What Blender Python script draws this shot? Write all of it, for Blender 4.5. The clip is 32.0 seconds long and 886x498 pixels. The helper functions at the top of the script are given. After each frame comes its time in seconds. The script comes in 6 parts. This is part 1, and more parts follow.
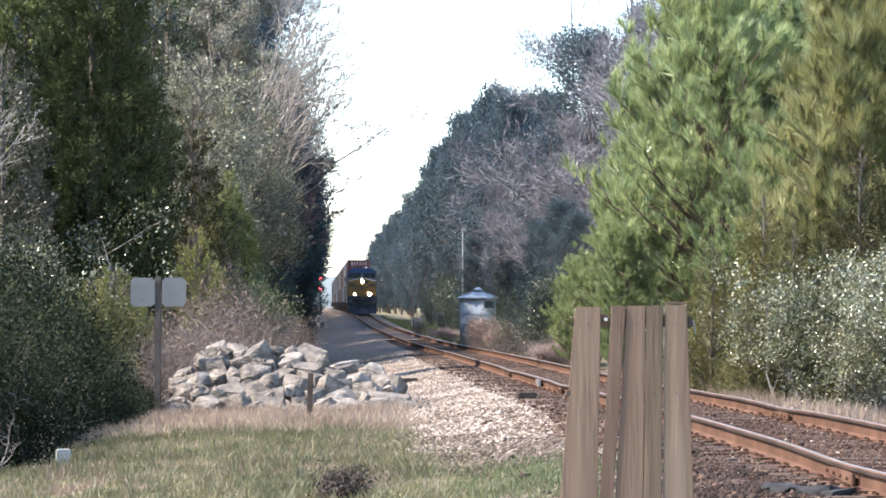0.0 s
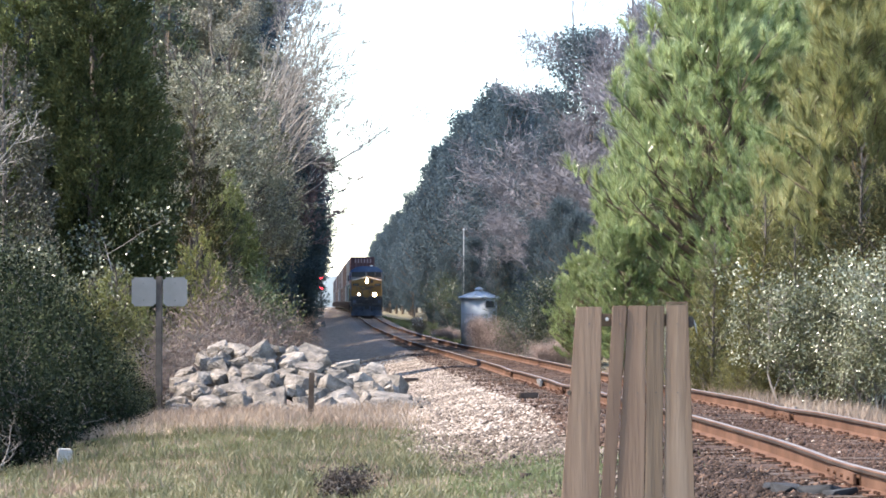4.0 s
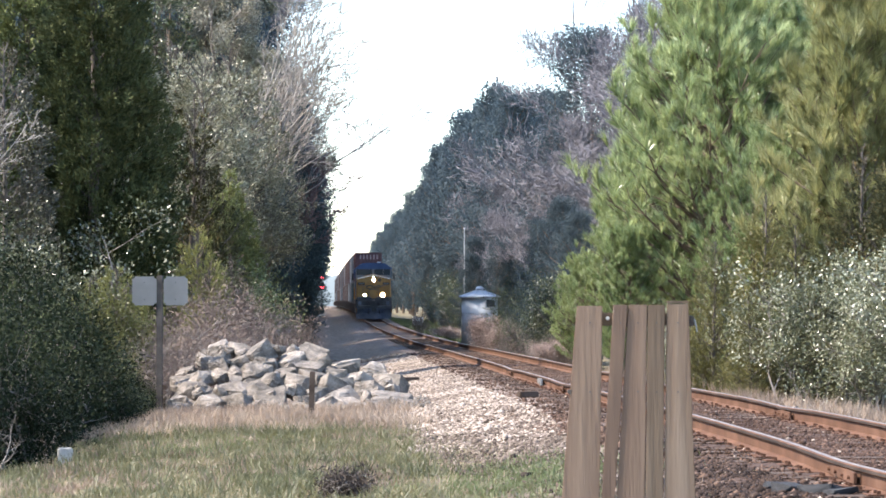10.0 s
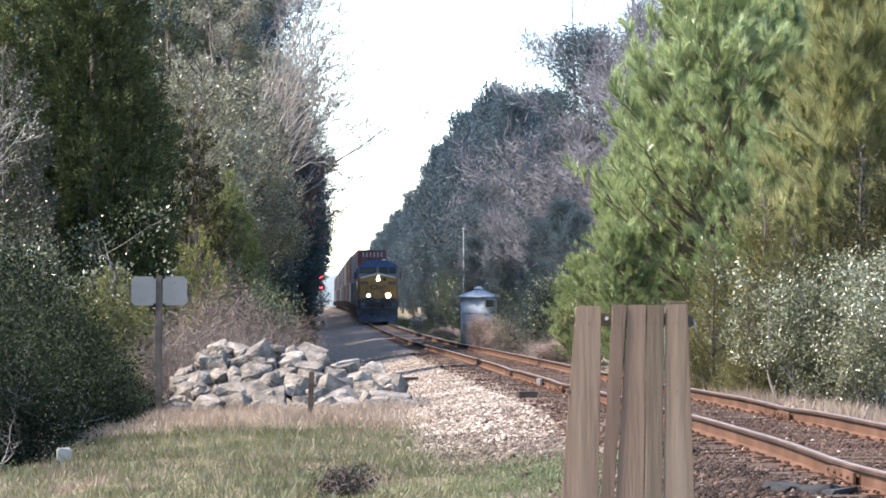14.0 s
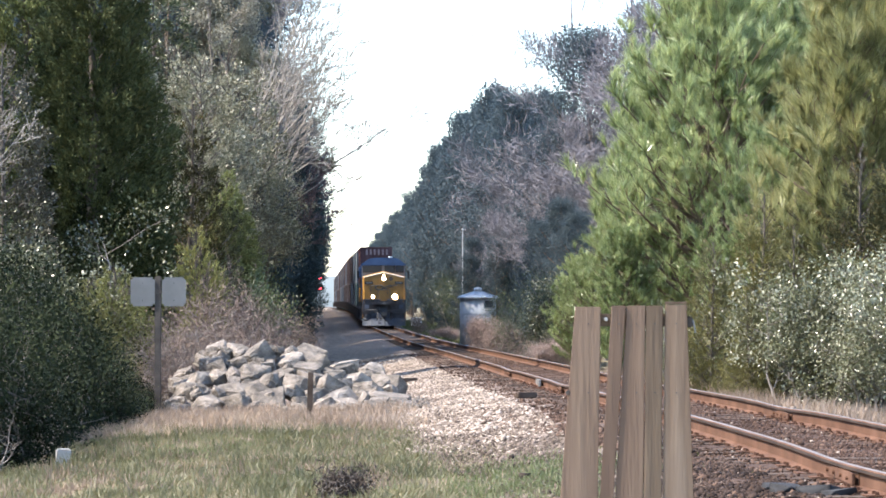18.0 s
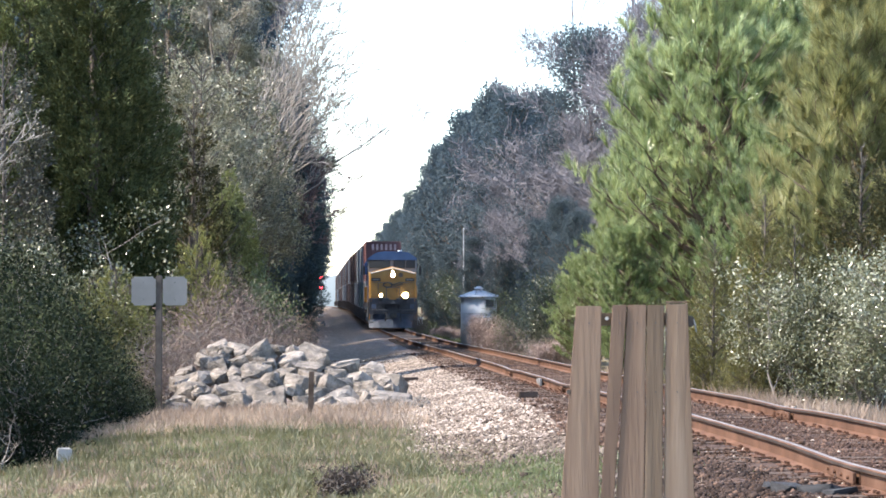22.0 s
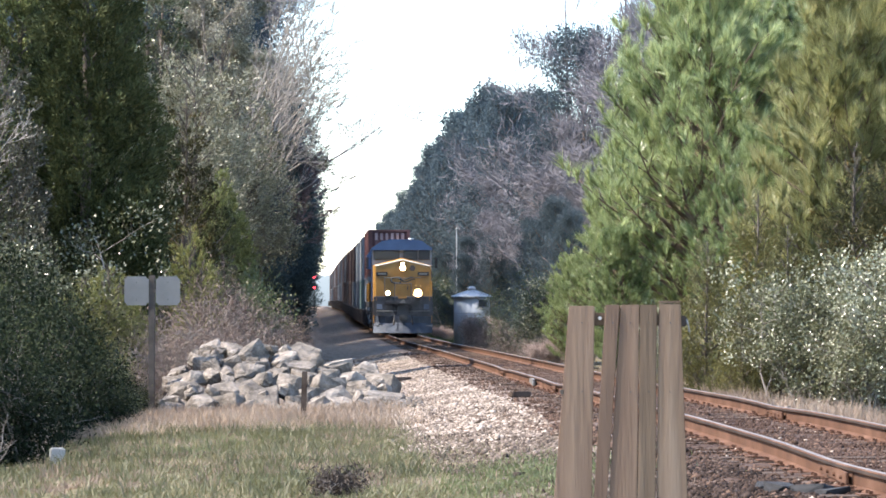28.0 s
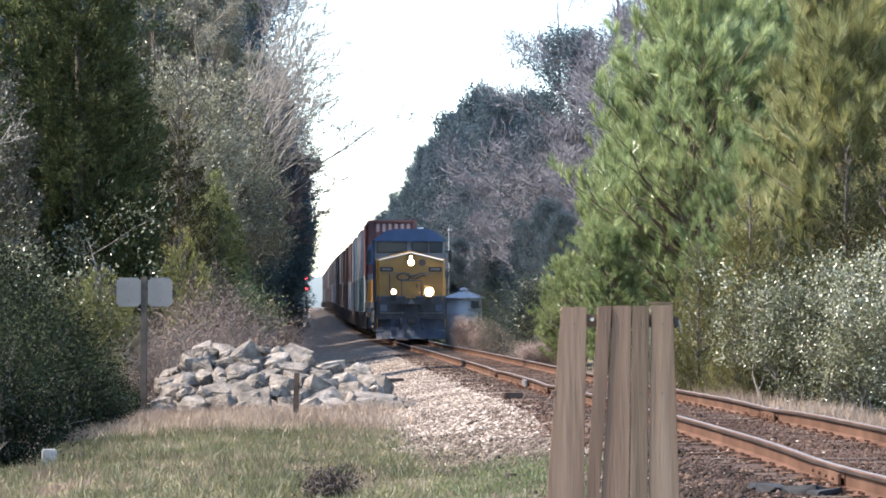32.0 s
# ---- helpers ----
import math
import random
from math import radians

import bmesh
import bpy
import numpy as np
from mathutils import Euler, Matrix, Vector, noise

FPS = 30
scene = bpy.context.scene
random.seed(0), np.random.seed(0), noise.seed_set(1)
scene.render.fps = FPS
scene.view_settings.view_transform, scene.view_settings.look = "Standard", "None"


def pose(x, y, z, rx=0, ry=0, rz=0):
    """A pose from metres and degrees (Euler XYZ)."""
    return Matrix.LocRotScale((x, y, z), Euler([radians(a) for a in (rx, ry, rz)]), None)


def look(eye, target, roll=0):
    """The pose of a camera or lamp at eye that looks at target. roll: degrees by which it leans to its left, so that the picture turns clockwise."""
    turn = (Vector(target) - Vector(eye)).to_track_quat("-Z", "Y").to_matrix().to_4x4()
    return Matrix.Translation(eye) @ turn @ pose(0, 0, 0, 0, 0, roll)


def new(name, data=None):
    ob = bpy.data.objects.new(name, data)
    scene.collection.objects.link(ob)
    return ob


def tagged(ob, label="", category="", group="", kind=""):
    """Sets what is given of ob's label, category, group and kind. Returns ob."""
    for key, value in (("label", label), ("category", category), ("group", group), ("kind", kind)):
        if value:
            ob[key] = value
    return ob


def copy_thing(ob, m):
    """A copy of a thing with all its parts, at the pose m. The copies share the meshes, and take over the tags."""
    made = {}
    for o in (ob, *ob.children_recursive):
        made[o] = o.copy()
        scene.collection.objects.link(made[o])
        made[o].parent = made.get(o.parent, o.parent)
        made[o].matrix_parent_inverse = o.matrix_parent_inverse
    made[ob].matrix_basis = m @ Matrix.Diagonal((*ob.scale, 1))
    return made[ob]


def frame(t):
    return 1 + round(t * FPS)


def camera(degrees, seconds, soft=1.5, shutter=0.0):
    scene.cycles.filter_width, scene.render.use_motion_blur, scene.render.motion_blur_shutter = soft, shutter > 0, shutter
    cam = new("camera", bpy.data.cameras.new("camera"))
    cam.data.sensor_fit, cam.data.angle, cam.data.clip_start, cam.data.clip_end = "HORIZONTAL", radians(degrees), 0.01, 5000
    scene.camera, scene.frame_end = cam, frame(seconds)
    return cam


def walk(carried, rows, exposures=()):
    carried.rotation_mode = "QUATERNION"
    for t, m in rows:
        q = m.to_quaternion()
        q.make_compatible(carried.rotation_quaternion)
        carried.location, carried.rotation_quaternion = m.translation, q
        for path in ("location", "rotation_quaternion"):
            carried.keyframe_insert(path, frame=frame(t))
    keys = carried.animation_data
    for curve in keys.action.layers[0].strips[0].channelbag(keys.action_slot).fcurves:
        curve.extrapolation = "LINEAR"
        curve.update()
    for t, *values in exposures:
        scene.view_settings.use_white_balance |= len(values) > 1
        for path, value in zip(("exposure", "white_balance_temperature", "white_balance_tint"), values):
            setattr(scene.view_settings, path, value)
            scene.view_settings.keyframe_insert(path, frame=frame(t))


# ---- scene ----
# A railway in a clearing, seen through a long lens from beside a level crossing.
# x to the right, y along the view, z up; the rail head beside the rock pile is z = 0.
LENS = 4900.0
EYE = (0.0, 0.0, 1.25)
cam = camera(math.degrees(2 * math.atan(784 / LENS)), 32.0, soft=1.7)
# seconds, sway sideways and upwards (in 1/4900 of a radian) of the camera on its stand
SWAY = [
    (0.0, -3.2, 1.7), (0.5, -0.3, 1.2), (1.0, -1.3, -1.8), (1.5, -3.2, -0.3), (2.0, -3.3, -0.4), (2.5, -3.2, -0.3),
    (3.0, -1.7, -0.3), (3.5, -1.7, 1.2), (5.5, 1.4, 1.2), (6.0, 1.2, 1.3), (6.5, -0.2, 3.1), (7.0, -0.3, 4.5),
    (7.5, 1.4, 3.4), (8.0, -0.1, 3.4), (8.5, -0.2, 2.8), (9.0, 0.0, 0.0), (9.5, 1.3, 0.1), (10.0, -0.2, -0.3),
    (10.5, -1.7, -0.3), (11.0, -3.3, 1.2), (11.5, -3.2, 1.2), (12.0, -1.7, 1.2), (12.5, -1.7, -0.3), (13.0, -1.7, -0.2),
    (13.5, -1.7, 0.1), (14.0, -1.7, -0.2), (14.5, -2.8, 1.3), (16.5, -0.2, 2.5), (17.0, -0.3, 1.3), (17.5, -0.4, 0.2),
    (18.0, -3.2, 1.2), (18.5, -3.1, 2.8), (19.0, -1.7, 2.8), (19.5, -1.7, 4.2), (20.0, -1.7, 4.2), (20.5, -0.3, 2.8),
    (21.0, -0.2, 1.2), (21.5, -0.2, 1.1), (22.0, -1.6, -0.1), (22.5, -1.7, -0.3), (23.0, -1.3, -0.2), (23.5, -1.7, -0.1),
    (24.0, -1.7, -1.7), (24.5, -0.3, -1.8), (25.0, 1.5, -1.4), (25.5, -6.2, 2.8), (27.5, -12.4, 1.2), (28.0, -13.9, -0.4),
    (28.5, -13.9, -6.4), (29.0, -23.2, -3.1), (29.5, -30.9, -0.3), (30.0, -39.5, 1.8), (30.5, -36.7, 1.5), (31.0, -38.3, 2.9),
    (31.5, -33.4, 1.8), (32.0, -27.7, 1.8),
]
TILT = 99.0
walk(cam, [(t, pose(*EYE, 90 + math.degrees(math.atan((TILT + dy) / LENS)), 0, math.degrees(dx / LENS))) for t, dx, dy in SWAY],
     [(0.0, 2.13), (25.0, 2.13), (28.0, 2.08), (32.0, 2.0)])

# ---------------------------------------------------------------- light
SUN_DIR = Vector((-0.61, -0.09, 0.787)).normalized()
world = bpy.data.worlds.new("sky")
scene.world = world
world.use_nodes = True
wn = world.node_tree.nodes
sky = wn.new("ShaderNodeTexSky")
sky.sky_type = "NISHITA"
sky.sun_disc = False
sky.sun_elevation = math.asin(SUN_DIR.z)
sky.sun_rotation = math.atan2(SUN_DIR.x, SUN_DIR.y)
sky.air_density, sky.dust_density, sky.ozone_density = 1.0, 0.3, 1.5
world.node_tree.links.new(sky.outputs["Color"], wn["Background"].inputs["Color"])
wn["Background"].inputs["Strength"].default_value = 0.15
sun = new("sun", bpy.data.lights.new("sun", "SUN"))
sun.data.energy, sun.data.angle, sun.data.color = 4.0, radians(0.6), (1.0, 0.895, 0.79)
sun.matrix_world = look(SUN_DIR * 200, (0, 0, 0))


# ---------------------------------------------------------------- materials
def material(name, colors, scale=6.0, rough=0.7, metal=0.0, bump=0.3, fine=60.0, island=0.0, spec=0.5, coord="Object",
             translucent=0.0, stretch=None, detail=6.0, bump_dist=0.02, objrand=0.0):
    """Two scales of noise drive colour, gloss and relief; colours are a list of three or more base colours."""
    m = bpy.data.materials.new(name)
    m.use_nodes = True
    nt = m.node_tree
    n, ln = nt.nodes, nt.links.new
    b = n["Principled BSDF"]
    tc = n.new("ShaderNodeTexCoord")
    big = n.new("ShaderNodeTexNoise")
    big.inputs["Scale"].default_value, big.inputs["Detail"].default_value = scale, detail
    small = n.new("ShaderNodeTexNoise")
    small.inputs["Scale"].default_value, small.inputs["Detail"].default_value = fine, 4
    src = tc.outputs[coord]
    if stretch:
        mp = n.new("ShaderNodeMapping")
        mp.inputs["Scale"].default_value = stretch
        ln(src, mp.inputs["Vector"])
        src = mp.outputs["Vector"]
    ln(src, big.inputs["Vector"])
    ln(src, small.inputs["Vector"])
    add = n.new("ShaderNodeMath")
    add.operation = "MULTIPLY_ADD"
    ln(small.outputs["Fac"], add.inputs[0])
    add.inputs[1].default_value = 0.45
    mul = n.new("ShaderNodeMath")
    mul.operation = "MULTIPLY_ADD"
    ln(big.outputs["Fac"], mul.inputs[0])
    mul.inputs[1].default_value, mul.inputs[2].default_value = 1.3, -0.38
    ln(mul.outputs[0], add.inputs[2])
    fac = add.outputs[0]
    for amount, node, socket in ((island, "ShaderNodeNewGeometry", "Random Per Island"), (objrand, "ShaderNodeObjectInfo", "Random")):
        if amount:
            g = n.new(node)
            k = n.new("ShaderNodeMath")
            k.operation = "MULTIPLY_ADD"
            ln(g.outputs[socket], k.inputs[0])
            k.inputs[1].default_value = amount
            sub = n.new("ShaderNodeMath")
            sub.operation = "SUBTRACT"
            ln(fac, sub.inputs[0])
            sub.inputs[1].default_value = amount / 2
            ln(sub.outputs[0], k.inputs[2])
            fac = k.outputs[0]
    ramp = n.new("ShaderNodeValToRGB")
    el = ramp.color_ramp.elements
    while len(el) < len(colors):
        el.new(0.5)
    for i, c in enumerate(colors):
        el[i].position = 0.15 + 0.7 * i / (len(colors) - 1)
        el[i].color = (*c, 1)
    ln(fac, ramp.inputs["Fac"])
    ln(ramp.outputs["Color"], b.inputs["Base Color"])
    b.inputs["Metallic"].default_value = metal
    b.inputs["Specular IOR Level"].default_value = spec
    r = n.new("ShaderNodeMapRange")
    ln(small.outputs["Fac"], r.inputs["Value"])
    r.inputs["To Min"].default_value, r.inputs["To Max"].default_value = max(0.04, rough - 0.15), min(1.0, rough + 0.15)
    ln(r.outputs["Result"], b.inputs["Roughness"])
    if bump:
        bp = n.new("ShaderNodeBump")
        bp.inputs["Strength"].default_value, bp.inputs["Distance"].default_value = bump, bump_dist
        ln(fac, bp.inputs["Height"])
        ln(bp.outputs["Normal"], b.inputs["Normal"])
    if translucent:
        tr = n.new("ShaderNodeBsdfTranslucent")
        ln(ramp.outputs["Color"], tr.inputs["Color"])
        mix = n.new("ShaderNodeMixShader")
        mix.inputs[0].default_value = translucent
        ln(b.outputs[0], mix.inputs[1])
        ln(tr.outputs[0], mix.inputs[2])
        ln(mix.outputs[0], n["Material Output"].inputs["Surface"])
    return m


def glow(name, color, strength):
    m = bpy.data.materials.new(name)
    m.use_nodes = True
    b = m.node_tree.nodes["Principled BSDF"]
    b.inputs["Base Color"].default_value = (*color, 1)
    b.inputs["Emission Color"].default_value = (*color, 1)
    b.inputs["Emission Strength"].default_value = strength
    return m


def leaf(name, colors, rough=0.5, translucent=0.25, spec=0.5, scale=0.35, island=0.55):
    return material(name, colors, scale=scale, fine=3.0, rough=rough, bump=0, island=island, spec=spec, translucent=translucent, objrand=0.25)


M = {}
M["rail_head"] = material("polished_rail", [(0.075, 0.063, 0.056), (0.11, 0.095, 0.086), (0.165, 0.146, 0.132)], 3, 0.6, 0.1, 0.05)
M["rail_web"] = material("rusty_rail", [(0.05, 0.025, 0.0155), (0.088, 0.046, 0.029), (0.132, 0.073, 0.048)], 2.0, 0.8, 0.0, 0.25, spec=0.12)
M["rail_side"] = material("dark_rail_side", [(0.02, 0.014, 0.011), (0.035, 0.025, 0.02), (0.055, 0.04, 0.032)], 2.0, 0.7, 0.0, 0.2, spec=0.2)
M["tie"] = material("weathered_tie", [(0.028, 0.019, 0.015), (0.06, 0.043, 0.033), (0.105, 0.078, 0.062)], 3.0, 0.9, 0, 0.6, objrand=0.3, spec=0.12)
M["stone"] = material("ballast_stone", [(0.078, 0.06, 0.049), (0.172, 0.14, 0.116), (0.325, 0.276, 0.234)], 0.5, 0.9, 0, 0.3, fine=20, island=0.8, spec=0.12)
M["dull_stone"] = material("weathered_ballast", [(0.028, 0.021, 0.016), (0.066, 0.051, 0.041), (0.135, 0.108, 0.09)], 0.5, 0.9, 0, 0.3, fine=20, island=0.8, spec=0.12)
M["rusty_stone"] = material("rust_stained_ballast", [(0.02, 0.0115, 0.008), (0.045, 0.028, 0.02), (0.105, 0.068, 0.051)], 0.5, 0.9, 0, 0.3, fine=20, island=0.8, spec=0.12)
M["dusty_stone"] = material("dusty_brown_ballast", [(0.026, 0.015, 0.0115), (0.05, 0.031, 0.024), (0.10, 0.066, 0.052)], 0.5, 0.9, 0, 0.3, fine=20, island=0.45, spec=0.12)
M["dark_stone"] = material("dark_brown_ballast", [(0.011, 0.0075, 0.006), (0.024, 0.016, 0.0125), (0.058, 0.04, 0.032)], 0.5, 0.9, 0, 0.3, fine=20, island=0.6, spec=0.12)
M["rock"] = material("grey_riprap", [(0.045, 0.038, 0.031), (0.135, 0.116, 0.098), (0.27, 0.237, 0.205)], 3.0, 0.85, 0, 1.0, fine=14, objrand=0.4, bump_dist=0.08)
M["bark"] = material("brown_bark", [(0.05, 0.035, 0.025), (0.12, 0.085, 0.06), (0.19, 0.14, 0.11)], 3.0, 0.9, 0, 0.8)
M["twig"] = material("grey_twig_bark", [(0.07, 0.06, 0.053), (0.14, 0.122, 0.11), (0.22, 0.195, 0.18)], 1.2, 0.85, 0, 0.2, objrand=0.2)
M["pale_twig"] = material("pale_grey_twig_bark", [(0.136, 0.122, 0.107), (0.221, 0.2, 0.178), (0.306, 0.281, 0.255)], 1.2, 0.85, 0, 0.2)
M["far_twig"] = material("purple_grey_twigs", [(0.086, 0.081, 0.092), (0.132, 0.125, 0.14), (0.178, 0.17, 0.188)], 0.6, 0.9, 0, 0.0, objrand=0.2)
M["pine"] = leaf("pine_needles", [(0.08, 0.12, 0.045), (0.235, 0.29, 0.122), (0.45, 0.50, 0.25)], 0.28, 0.45, 0.6)
M["pine_yellow"] = leaf("yellowing_pine_needles", [(0.10, 0.11, 0.045), (0.23, 0.236, 0.095), (0.40, 0.38, 0.18)], 0.4, 0.48)
# distance haze is put into these needles as a bluish, lifted base colour
M["far_pine"] = leaf("haze_tinted_pine_needles", [(0.033, 0.05, 0.059), (0.05, 0.073, 0.085), (0.074, 0.1, 0.113)], 0.7, 0.3, 0.25, island=0.15)
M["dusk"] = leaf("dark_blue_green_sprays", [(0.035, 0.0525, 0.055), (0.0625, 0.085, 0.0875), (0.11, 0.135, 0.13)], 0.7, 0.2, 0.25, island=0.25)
M["cedar"] = leaf("cedar_sprays", [(0.0198, 0.0277, 0.0119), (0.0416, 0.0515, 0.0208), (0.0891, 0.099, 0.0416)], 0.75, 0.1, 0.15)
M["cedar_rust"] = leaf("rusty_cedar_sprays", [(0.026, 0.0286, 0.0117), (0.065, 0.0624, 0.0234), (0.221, 0.13, 0.0455)], 0.7, 0.12, 0.2)
M["gold"] = leaf("golden_green_sprays", [(0.07, 0.075, 0.024), (0.14, 0.145, 0.048), (0.24, 0.23, 0.09)], 0.6, 0.25, 0.2)
M["red_twig"] = material("reddish_twig_bark", [(0.06, 0.04, 0.042), (0.11, 0.075, 0.078), (0.16, 0.115, 0.115)], 1.2, 0.85, 0, 0.2)
M["cedar_olive"] = leaf("olive_cedar_sprays", [(0.0597, 0.0702, 0.0281), (0.119, 0.137, 0.0527), (0.229, 0.242, 0.0966)], 0.75, 0.12, 0.15)
M["cedar_brown"] = leaf("browned_cedar_sprays", [(0.05, 0.052, 0.018), (0.11, 0.105, 0.032), (0.22, 0.19, 0.06)], 0.6, 0.2)
M["gloss"] = leaf("glossy_evergreen_leaves", [(0.022, 0.033, 0.014), (0.05, 0.068, 0.028), (0.12, 0.14, 0.06)], 0.42, 0.15, 0.5)
M["pale"] = leaf("pale_silvery_leaves", [(0.07, 0.07, 0.045), (0.155, 0.155, 0.1), (0.34, 0.325, 0.235)], 0.42, 0.2, 0.5)
M["grey_leaf"] = leaf("grey_green_young_leaves", [(0.0255, 0.0255, 0.0173), (0.0536, 0.0525, 0.0347), (0.122, 0.115, 0.079)], 0.5, 0.2, 0.4)
# the pale end of the ramp paints sun glints on random leaves
M["glint"] = leaf("evergreen_leaves_painted_glints", [(0.032, 0.036, 0.015), (0.105, 0.108, 0.047), (0.34, 0.34, 0.24)], 0.36, 0.15, 0.6)
# near-black leaf colour: the shade of the left edge is painted in
M["shade"] = leaf("shade_darkened_leaves", [(0.006, 0.010, 0.005), (0.014, 0.02, 0.009), (0.035, 0.045, 0.018)], 0.75, 0.08, 0.12)
M["olive"] = leaf("olive_shrub_leaves", [(0.04, 0.046, 0.017), (0.095, 0.10, 0.034), (0.19, 0.18, 0.068)], 0.45, 0.25)
M["bright"] = leaf("fresh_green_leaves", [(0.055, 0.075, 0.033), (0.11, 0.135, 0.058), (0.21, 0.225, 0.115)], 0.45, 0.3, 0.4)
M["bud"] = leaf("pale_buds", [(0.10, 0.095, 0.068), (0.20, 0.188, 0.14), (0.36, 0.34, 0.26)], 0.5, 0.2)
M["dry"] = leaf("dry_straw", [(0.13, 0.092, 0.066), (0.24, 0.175, 0.128), (0.36, 0.285, 0.212)], 0.7, 0.3, scale=0.9, island=0.16)
M["grass"] = leaf("short_green_grass", [(0.062, 0.066, 0.029), (0.13, 0.125, 0.061), (0.235, 0.198, 0.116)], 0.6, 0.35, scale=0.9, island=0.16)
M["lush"] = leaf("fresh_green_turf", [(0.05, 0.066, 0.024), (0.095, 0.115, 0.042), (0.16, 0.175, 0.078)], 0.55, 0.35, scale=0.9, island=0.16)
M["brush"] = leaf("brown_dead_brush", [(0.085, 0.06, 0.05), (0.155, 0.115, 0.098), (0.24, 0.19, 0.16)], 0.8, 0.1)
M["mauve"] = leaf("mauve_twigs", [(0.21, 0.158, 0.142), (0.30, 0.231, 0.207), (0.38, 0.304, 0.275)], 0.8, 0.1)
M["board"] = material("weathered_board", [(0.084, 0.048, 0.031), (0.133, 0.082, 0.053), (0.19, 0.125, 0.084)], 10.0, 0.85, 0, 0.35, fine=60, objrand=0.35, stretch=(1, 1, 0.07))
M["weed"] = leaf("dark_dead_weed", [(0.012, 0.008, 0.006), (0.028, 0.019, 0.014), (0.055, 0.039, 0.029)], 0.8, 0.05)
M["board_dark"] = material("brown_stained_board", [(0.0592, 0.0357, 0.0209), (0.103, 0.067, 0.0409), (0.157, 0.108, 0.0705)], 13.0, 0.85, 0, 0.35, fine=70, objrand=0.2, stretch=(1, 1, 0.05))
M["board_tan"] = material("tan_board", [(0.106, 0.0644, 0.04), (0.165, 0.108, 0.0696), (0.231, 0.165, 0.117)], 11.0, 0.85, 0, 0.3, fine=60, stretch=(1, 1, 0.06))
M["post"] = material("grey_post_wood", [(0.035, 0.028, 0.023), (0.065, 0.053, 0.044), (0.11, 0.09, 0.075)], 5.0, 0.9, 0, 0.5)
M["alu"] = material("dull_aluminium", [(0.13, 0.129, 0.125), (0.165, 0.163, 0.158), (0.205, 0.201, 0.195)], 2.5, 0.55, 0.35, 0.05)
M["zinc"] = material("galvanised_sheet", [(0.26, 0.278, 0.295), (0.34, 0.36, 0.378), (0.42, 0.44, 0.455)], 1.5, 0.5, 0.15, 0.1)
M["concrete"] = material("pale_concrete", [(0.225, 0.21, 0.192), (0.315, 0.3, 0.274), (0.42, 0.402, 0.369)], 4, 0.9, 0, 0.3)
M["asphalt"] = material("grey_asphalt", [(0.013, 0.013, 0.0137), (0.0228, 0.0228, 0.024), (0.039, 0.039, 0.0403)], 2, 0.9, 0, 0.4, spec=0.2)
M["steel"] = material("dark_steel", [(0.025, 0.026, 0.027), (0.05, 0.052, 0.054), (0.09, 0.092, 0.094)], 4, 0.65, 0.3, 0.2)
M["yellow"] = material("loco_yellow_paint", [(0.19, 0.095, 0.022), (0.28, 0.145, 0.032), (0.35, 0.195, 0.05)], 1.2, 0.4, 0, 0.05)
M["blue"] = material("loco_blue_paint", [(0.016, 0.045, 0.115), (0.027, 0.068, 0.165), (0.04, 0.092, 0.21)], 1.2, 0.45, 0, 0.05)
M["grime"] = material("grimy_blue_black", [(0.027, 0.0284, 0.0338), (0.0486, 0.05, 0.058), (0.0878, 0.0891, 0.0985)], 2.5, 0.65, 0, 0.15)
M["worn_blue"] = material("worn_blue_grey_steel", [(0.048, 0.0608, 0.088), (0.088, 0.109, 0.152), (0.144, 0.168, 0.216)], 2.0, 0.65, 0, 0.15)
M["white"] = material("white_paint", [(0.6, 0.6, 0.58), (0.74, 0.74, 0.72), (0.82, 0.82, 0.8)], 2.0, 0.5, 0, 0.03)
M["black"] = material("black_rubber", [(0.01, 0.01, 0.011), (0.02, 0.02, 0.022), (0.035, 0.035, 0.037)], 4, 0.6, 0, 0.05)
M["car"] = material("dull_brown_car_steel", [(0.04, 0.03, 0.027), (0.065, 0.05, 0.045), (0.1, 0.08, 0.072)], 1.5, 0.75, 0, 0.15)
M["red_box"] = material("faded_red_container", [(0.075, 0.03, 0.03), (0.115, 0.048, 0.048), (0.155, 0.075, 0.075)], 1.0, 0.55, 0, 0.06)
M["grey_box"] = material("pale_grey_container", [(0.13, 0.145, 0.165), (0.175, 0.193, 0.215), (0.225, 0.245, 0.268)], 1.0, 0.55, 0, 0.06)
M["brown_box"] = material("maroon_container", [(0.05, 0.032, 0.03), (0.08, 0.05, 0.047), (0.115, 0.08, 0.076)], 1.0, 0.6, 0, 0.06)
M["blue_box"] = material("faded_navy_container", [(0.05, 0.06, 0.08), (0.075, 0.088, 0.112), (0.105, 0.12, 0.148)], 1.0, 0.55, 0, 0.06)
M["teal_box"] = material("dull_teal_container", [(0.05, 0.085, 0.09), (0.075, 0.12, 0.125), (0.11, 0.16, 0.165)], 1.0, 0.55, 0, 0.06)
M["orange_box"] = material("dusty_brown_container", [(0.075, 0.057, 0.054), (0.105, 0.082, 0.078), (0.14, 0.112, 0.106)], 1.0, 0.6, 0, 0.06)
M["lamp"] = glow("headlight_glow", (1.0, 0.86, 0.62), 30.0)
M["ditch"] = glow("ditch_light_glow", (1.0, 0.83, 0.55), 25.0)
M["ditch_bright"] = glow("bright_ditch_light_glow", (1.0, 0.83, 0.55), 45.0)
# emission of the added rings that imitate the halo round lit lamps
M["halo"] = glow("warm_halo_glow", (1.0, 0.55, 0.2), 0.55)
